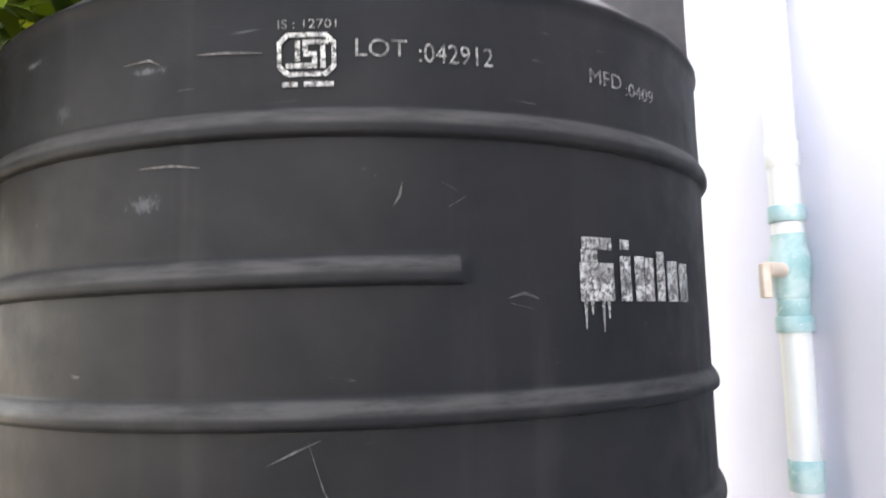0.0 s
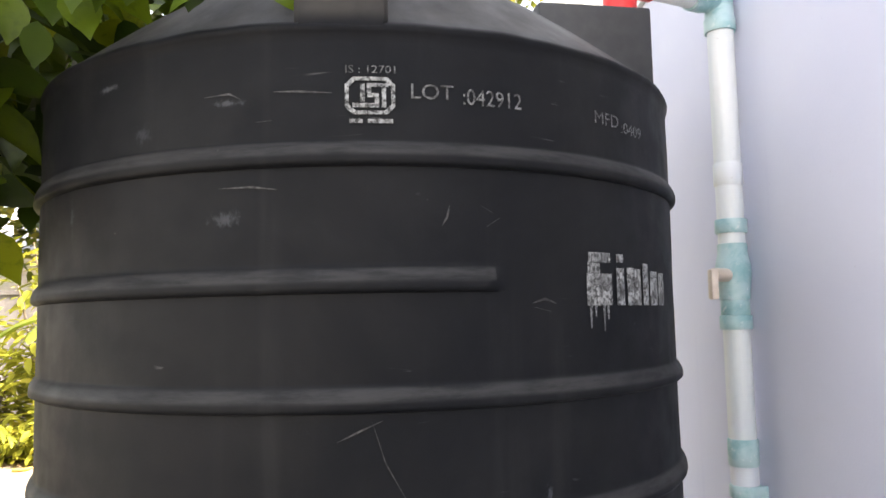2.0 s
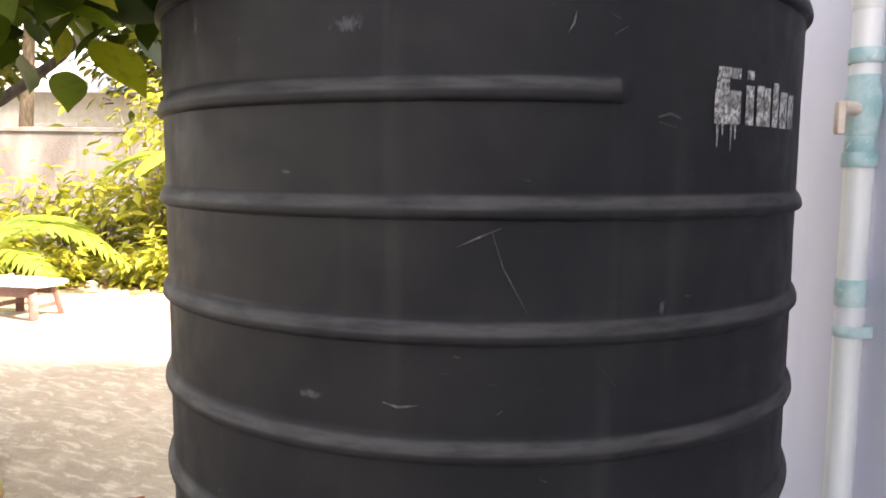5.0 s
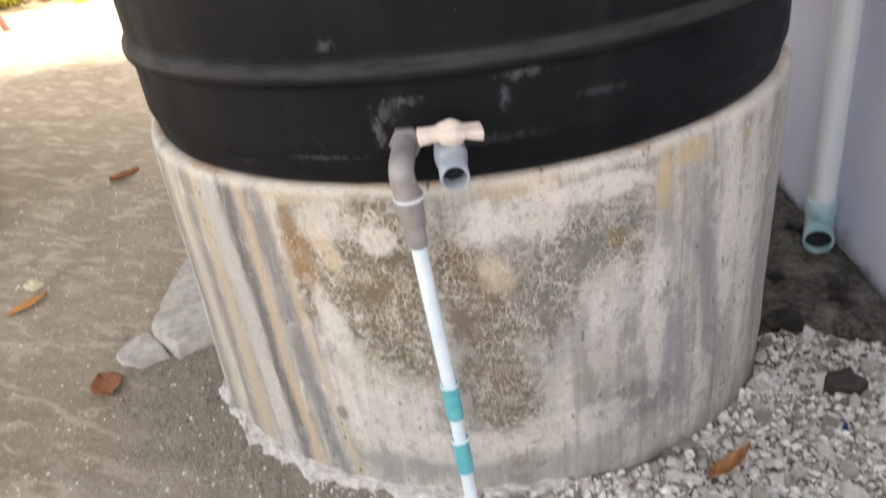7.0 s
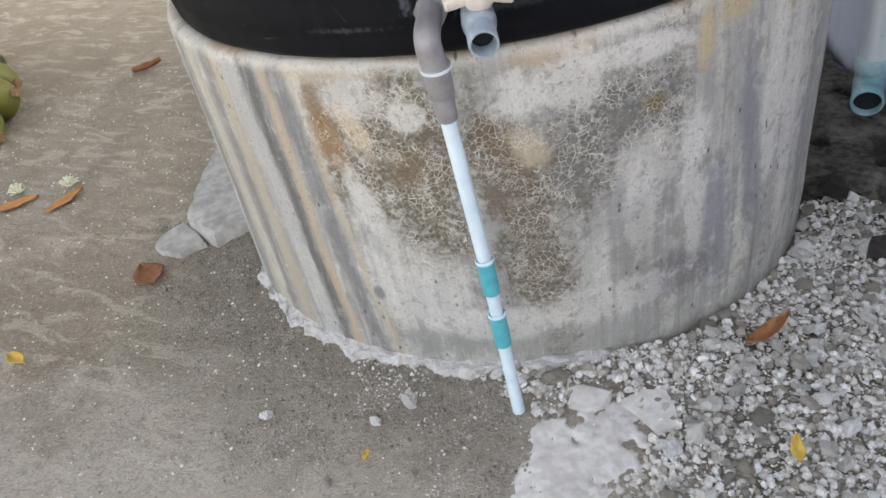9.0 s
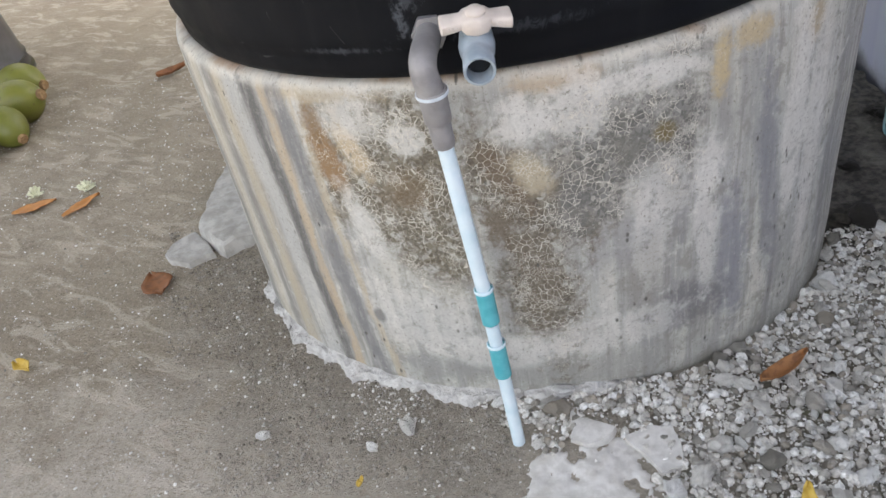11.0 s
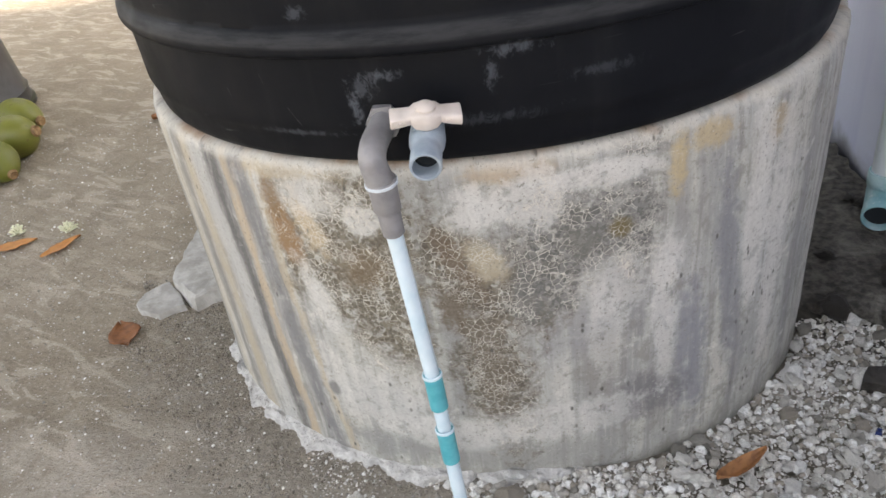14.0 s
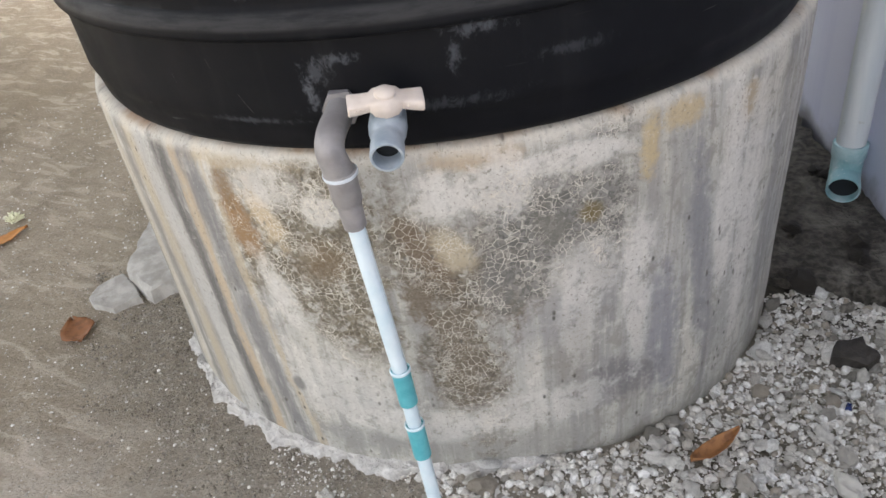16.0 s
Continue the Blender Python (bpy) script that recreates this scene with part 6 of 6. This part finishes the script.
def build_hanging_fibre():
    """A bundle of dry black fibre hung from the bough, frayed at its lower end."""
    ob = thing("fibre_bundle", (-2.09, 1.70, 1.48), "hanging bundle of dry black palm fibre, frayed below", "fibre bundle")
    rg = random.Random(17)
    core = [(-0.01, 0, 0.02), (0.0, 0, -0.15), (0.015, 0, -0.45), (0.02, 0, -0.72), (0.02, 0, -0.84)]
    part("core", tube(core, [0.022, 0.040, 0.062, 0.080, 0.055], 16), M_BARK, ob)
    bm = bmesh.new()
    for _ in range(420):
        a, f = rg.uniform(0, 6.28), rg.random()
        top = -0.05 - 0.65 * f
        r0, r1 = 0.028 + 0.055 * f, rg.uniform(0.05, 0.105)
        end = min(top - 0.12, rg.uniform(-1.02, -0.45 - 0.4 * f))
        ca, sa = math.cos(a), math.sin(a)
        line = [(r0 * ca, r0 * sa, top), ((r0 + r1) / 2 * ca + rg.uniform(-0.01, 0.01), (r0 + r1) / 2 * sa, (top + end) / 2), (r1 * ca + rg.uniform(-0.015, 0.03), r1 * sa, end)]
        tube(line, [0.0035, 0.003, 0.0012], 4, bm)
    part("fringe", bm, M_FIBRE, ob, "frayed black strands")
    tie = lathe([(0.030, -0.012), (0.036, 0.0), (0.030, 0.012)], 16, Matrix.Translation((-0.004, 0, -0.07)), None, True)
    part("tie", tie, M_BARK, ob)
    part("cord", tube([(-0.01, 0, -0.02), (-0.012, 0.06, 0.06), (0.0, 0.20, 0.10)], [0.006, 0.006, 0.006], 8), M_BARK, ob)


build_hanging_fibre()

# ---- yard wall, far house, stool, rubble ----
yw = thing("wall_north", (0, 0, 0), "old grey stained cement yard wall with a coping", "wall", kind="structure")
part("wall_body", box_bm(-6, 10.4, 0.85, 30, 0.2, 2.1), M_OLDWALL, yw, smooth=False)
part("coping", box_bm(-6, 10.4, 1.935, 30, 0.28, 0.07, 0.01), M_OLDWALL, yw, smooth=False)
part("pier", box_bm(-7.6, 10.28, 1.0, 0.35, 0.32, 2.3, 0.01), M_FAR, yw, "pale painted pier", smooth=False)

fh = thing("far_house", (-7.4, 22.0, 0), "whitewashed house far behind the yard wall", "house")
part("house_wall", box_bm(0, 0, 1.7, 7.0, 4.0, 3.4), M_FAR, fh, smooth=False)
bm = bmesh.new()
pts = [bm.verts.new(p) for p in ((-3.8, -2.4, 3.35), (3.8, -2.4, 3.35), (3.8, 0, 4.6), (-3.8, 0, 4.6), (3.8, 2.4, 3.35), (-3.8, 2.4, 3.35))]
for f in ((0, 1, 2, 3), (3, 2, 4, 5), (0, 3, 5), (1, 4, 2)):
    bm.faces.new([pts[i] for i in f])
part("roof", bm, M_ROOF, fh, smooth=False)
for wx in (-2.0, 1.8):
    win = part("window", box_bm(wx, -2.0, 2.0, 1.2, 0.08, 1.1, 0.01), M_TRIM, fh, "white framed window", smooth=False)
    part("pane", box_bm(wx, -2.03, 2.0, 1.0, 0.05, 0.9), M_DARK, win, smooth=False)

nh = thing("neighbour_house", (4.69, 5.375, 0), "plain whitewashed neighbouring house with a grey gutter", "house")
nh.rotation_euler = (0, 0, radians(-20))
part("house_wall", box_bm(0, 0, 2.5, 4.4, 2.4, 5.5, 0.01), M_FAR, nh, smooth=False)
part("gutter", rod((-2.22, -1.26, 5.16), (2.3, -1.26, 5.16), 0.06, 12), M_ROOF, nh, "grey gutter under the roof")
bm = bmesh.new()
pts = [bm.verts.new(p) for p in ((-2.2, -1.35, 5.22), (2.2, -1.35, 5.22), (2.2, 0, 6.0), (-2.2, 0, 6.0), (2.2, 1.35, 5.22), (-2.2, 1.35, 5.22))]
for f in ((0, 1, 2, 3), (3, 2, 4, 5), (0, 3, 5), (1, 4, 2)):
    bm.faces.new([pts[i] for i in f])
part("roof", bm, M_ROOF, nh, smooth=False)


def build_stool():
    ob = thing("stool", (-3.55, 5.45, 0.0), "low brown plastic stool holding a pale stone slab", "stool")
    part("seat", box_bm(0, 0, 0.285, 0.46, 0.34, 0.03, 0.01), M_STOOL, ob)
    for sx in (-1, 1):
        for sy in (-1, 1):
            m, d = along((sx * 0.19, sy * 0.13, 0.275), (sx * 0.235, sy * 0.17, 0.0))
            bm = box_bm(0, 0, d / 2, 0.075, 0.05, d, 0.008)
            bm.transform(m)
            part("leg", bm, M_STOOL, ob)
    for sy in (-1, 1):
        part("apron", box_bm(0, sy * 0.145, 0.235, 0.40, 0.02, 0.075, 0.006), M_STOOL, ob)
    for sx in (-1, 1):
        part("stretcher", box_bm(sx * 0.215, 0, 0.11, 0.02, 0.27, 0.04, 0.006), M_STOOL, ob)
    ob.rotation_euler = (0, 0, radians(-18))
    s = slab("stone_slab", [(-0.34, -0.22), (0.30, -0.20), (0.37, 0.02), (0.30, 0.20), (-0.30, 0.22)], 0.0, 0.035, M_SLAB, "pale flat stone slab lying on the stool", "slab")
    s.location = (-3.55, 5.45, 0.301)
    s.rotation_euler = (0, 0, radians(-18))


build_stool()


def block(name, x, y, sx, sy, sz, rz, mat, label, category):
    ob = part(name, box_bm(0, 0, sz / 2, sx, sy, sz, 0.015), mat)
    ob.matrix_world = pose(x, y, ground_z(x, y) - 0.01, 0, 0, rz)
    tagged(ob, label, category)


block("concrete_block", -4.25, 5.9, 0.42, 0.22, 0.20, 10, M_SLAB, "weathered grey concrete block on the sand", "block")
block("concrete_block", -4.05, 5.25, 0.36, 0.26, 0.09, -25, M_SLAB, "low grey concrete block beside the stool", "block")


def rubble():
    rg = random.Random(5)
    for i in range(46):
        x, y = rg.uniform(-7.5, -1.2), rg.uniform(7.05, 7.75)
        bm = stone_shape(i * 3.7 + 90, 2)
        s = rg.uniform(0.07, 0.2)
        ob = part("rock", bm, M_STONE)
        ob.matrix_world = pose(x, y, ground_z(x, y) + s * 0.3, rg.uniform(-30, 30), rg.uniform(-30, 30), rg.uniform(0, 360)) @ Matrix.Diagonal((s, s, s, 1))
        tagged(ob, "rough grey coral rock edging the garden bed", "rock", "bed edging rocks")


rubble()
for i, (x, y, h) in enumerate(((-3.9, 7.15, 0.4), (-2.6, 7.0, 0.5), (-3.2, 7.2, 0.35), (-4.9, 7.0, 0.45))):
    shrub(x, y, h, 0.25, 60 + i, M_SHRUB, (0.08, 0.16), 0.6, "small yellow-green plant at the bed's edge", 5, 14)
rl = random.Random(41)
spots = []
for _ in range(1500):
    lx, ly = rl.uniform(-7.5, -1.0), 6.85 + 1.3 * rl.random() ** 0.8 + 0.25 * fbm(len(spots) * 0.37, 2.0)
    spots.append(((lx, ly, ground_z(lx, ly) + 0.03 * rl.random()), (rl.uniform(-1, 1), rl.uniform(-1, 1), 0)))
tagged(foliage("leaf_litter", spots, M_LITTER, None, (0.08, 0.20), 0.7, 0.0, 14), "brown dry leaf litter under the shrubs", "leaf litter", kind="stuff")
dry_leaf(-2.9, 6.6, 30, 0.2, 0.09, 0.5, "large yellow fallen leaf on the sand", M_YELLOW)
# litter and weeds in the tub
rg = random.Random(9)
weed = thing("weed", (-2.30, 1.58, 0.29), "green weeds and leaf litter in the tub", "weed")
foliage("leaves", [((rg.uniform(-0.2, 0.25), rg.uniform(-0.2, 0.2), rg.uniform(0.0, 0.06)), (rg.uniform(-1, 1), rg.uniform(-1, 1), 0)) for _ in range(30)], M_SHRUB, weed, (0.06, 0.12), 0.7, 0.0, 3)

# dark wet lumps on the splash slab
rg = random.Random(31)
for i in range(16):
    x, y = rg.uniform(0.66, 0.93), rg.uniform(-0.26, 0.25)
    if math.hypot(x - PC.x, y - PC.y) < PR + 0.05 or x > wall_x(y) - 0.05 or math.hypot(x - 0.92, y - 0.02) < 0.09:
        continue
    sz = rg.uniform(0.012, 0.034)
    ob = part("wet_stone", stone_shape(i * 2.3 + 200, 2), M_WETSTONE)
    ob.matrix_world = pose(x, y, -0.042 + sz * 0.2, rg.uniform(-25, 25), rg.uniform(-25, 25), rg.uniform(0, 360)) @ Matrix.Diagonal((sz, sz, sz, 1))
    tagged(ob, "dark wet stone on the splash slab", "stone", "wet stones")

build_stones()
slab("blue_scrap", [(0.605, -0.590), (0.614, -0.595), (0.620, -0.586), (0.611, -0.581)], 0.0, 0.005, M_BLUEBIT, "small scrap of blue plastic in the gravel", "plastic scrap", 0.002).location = (0, 0, ground_z(0.612, -0.588) + ground_rough(0.612, -0.588) + 0.010)
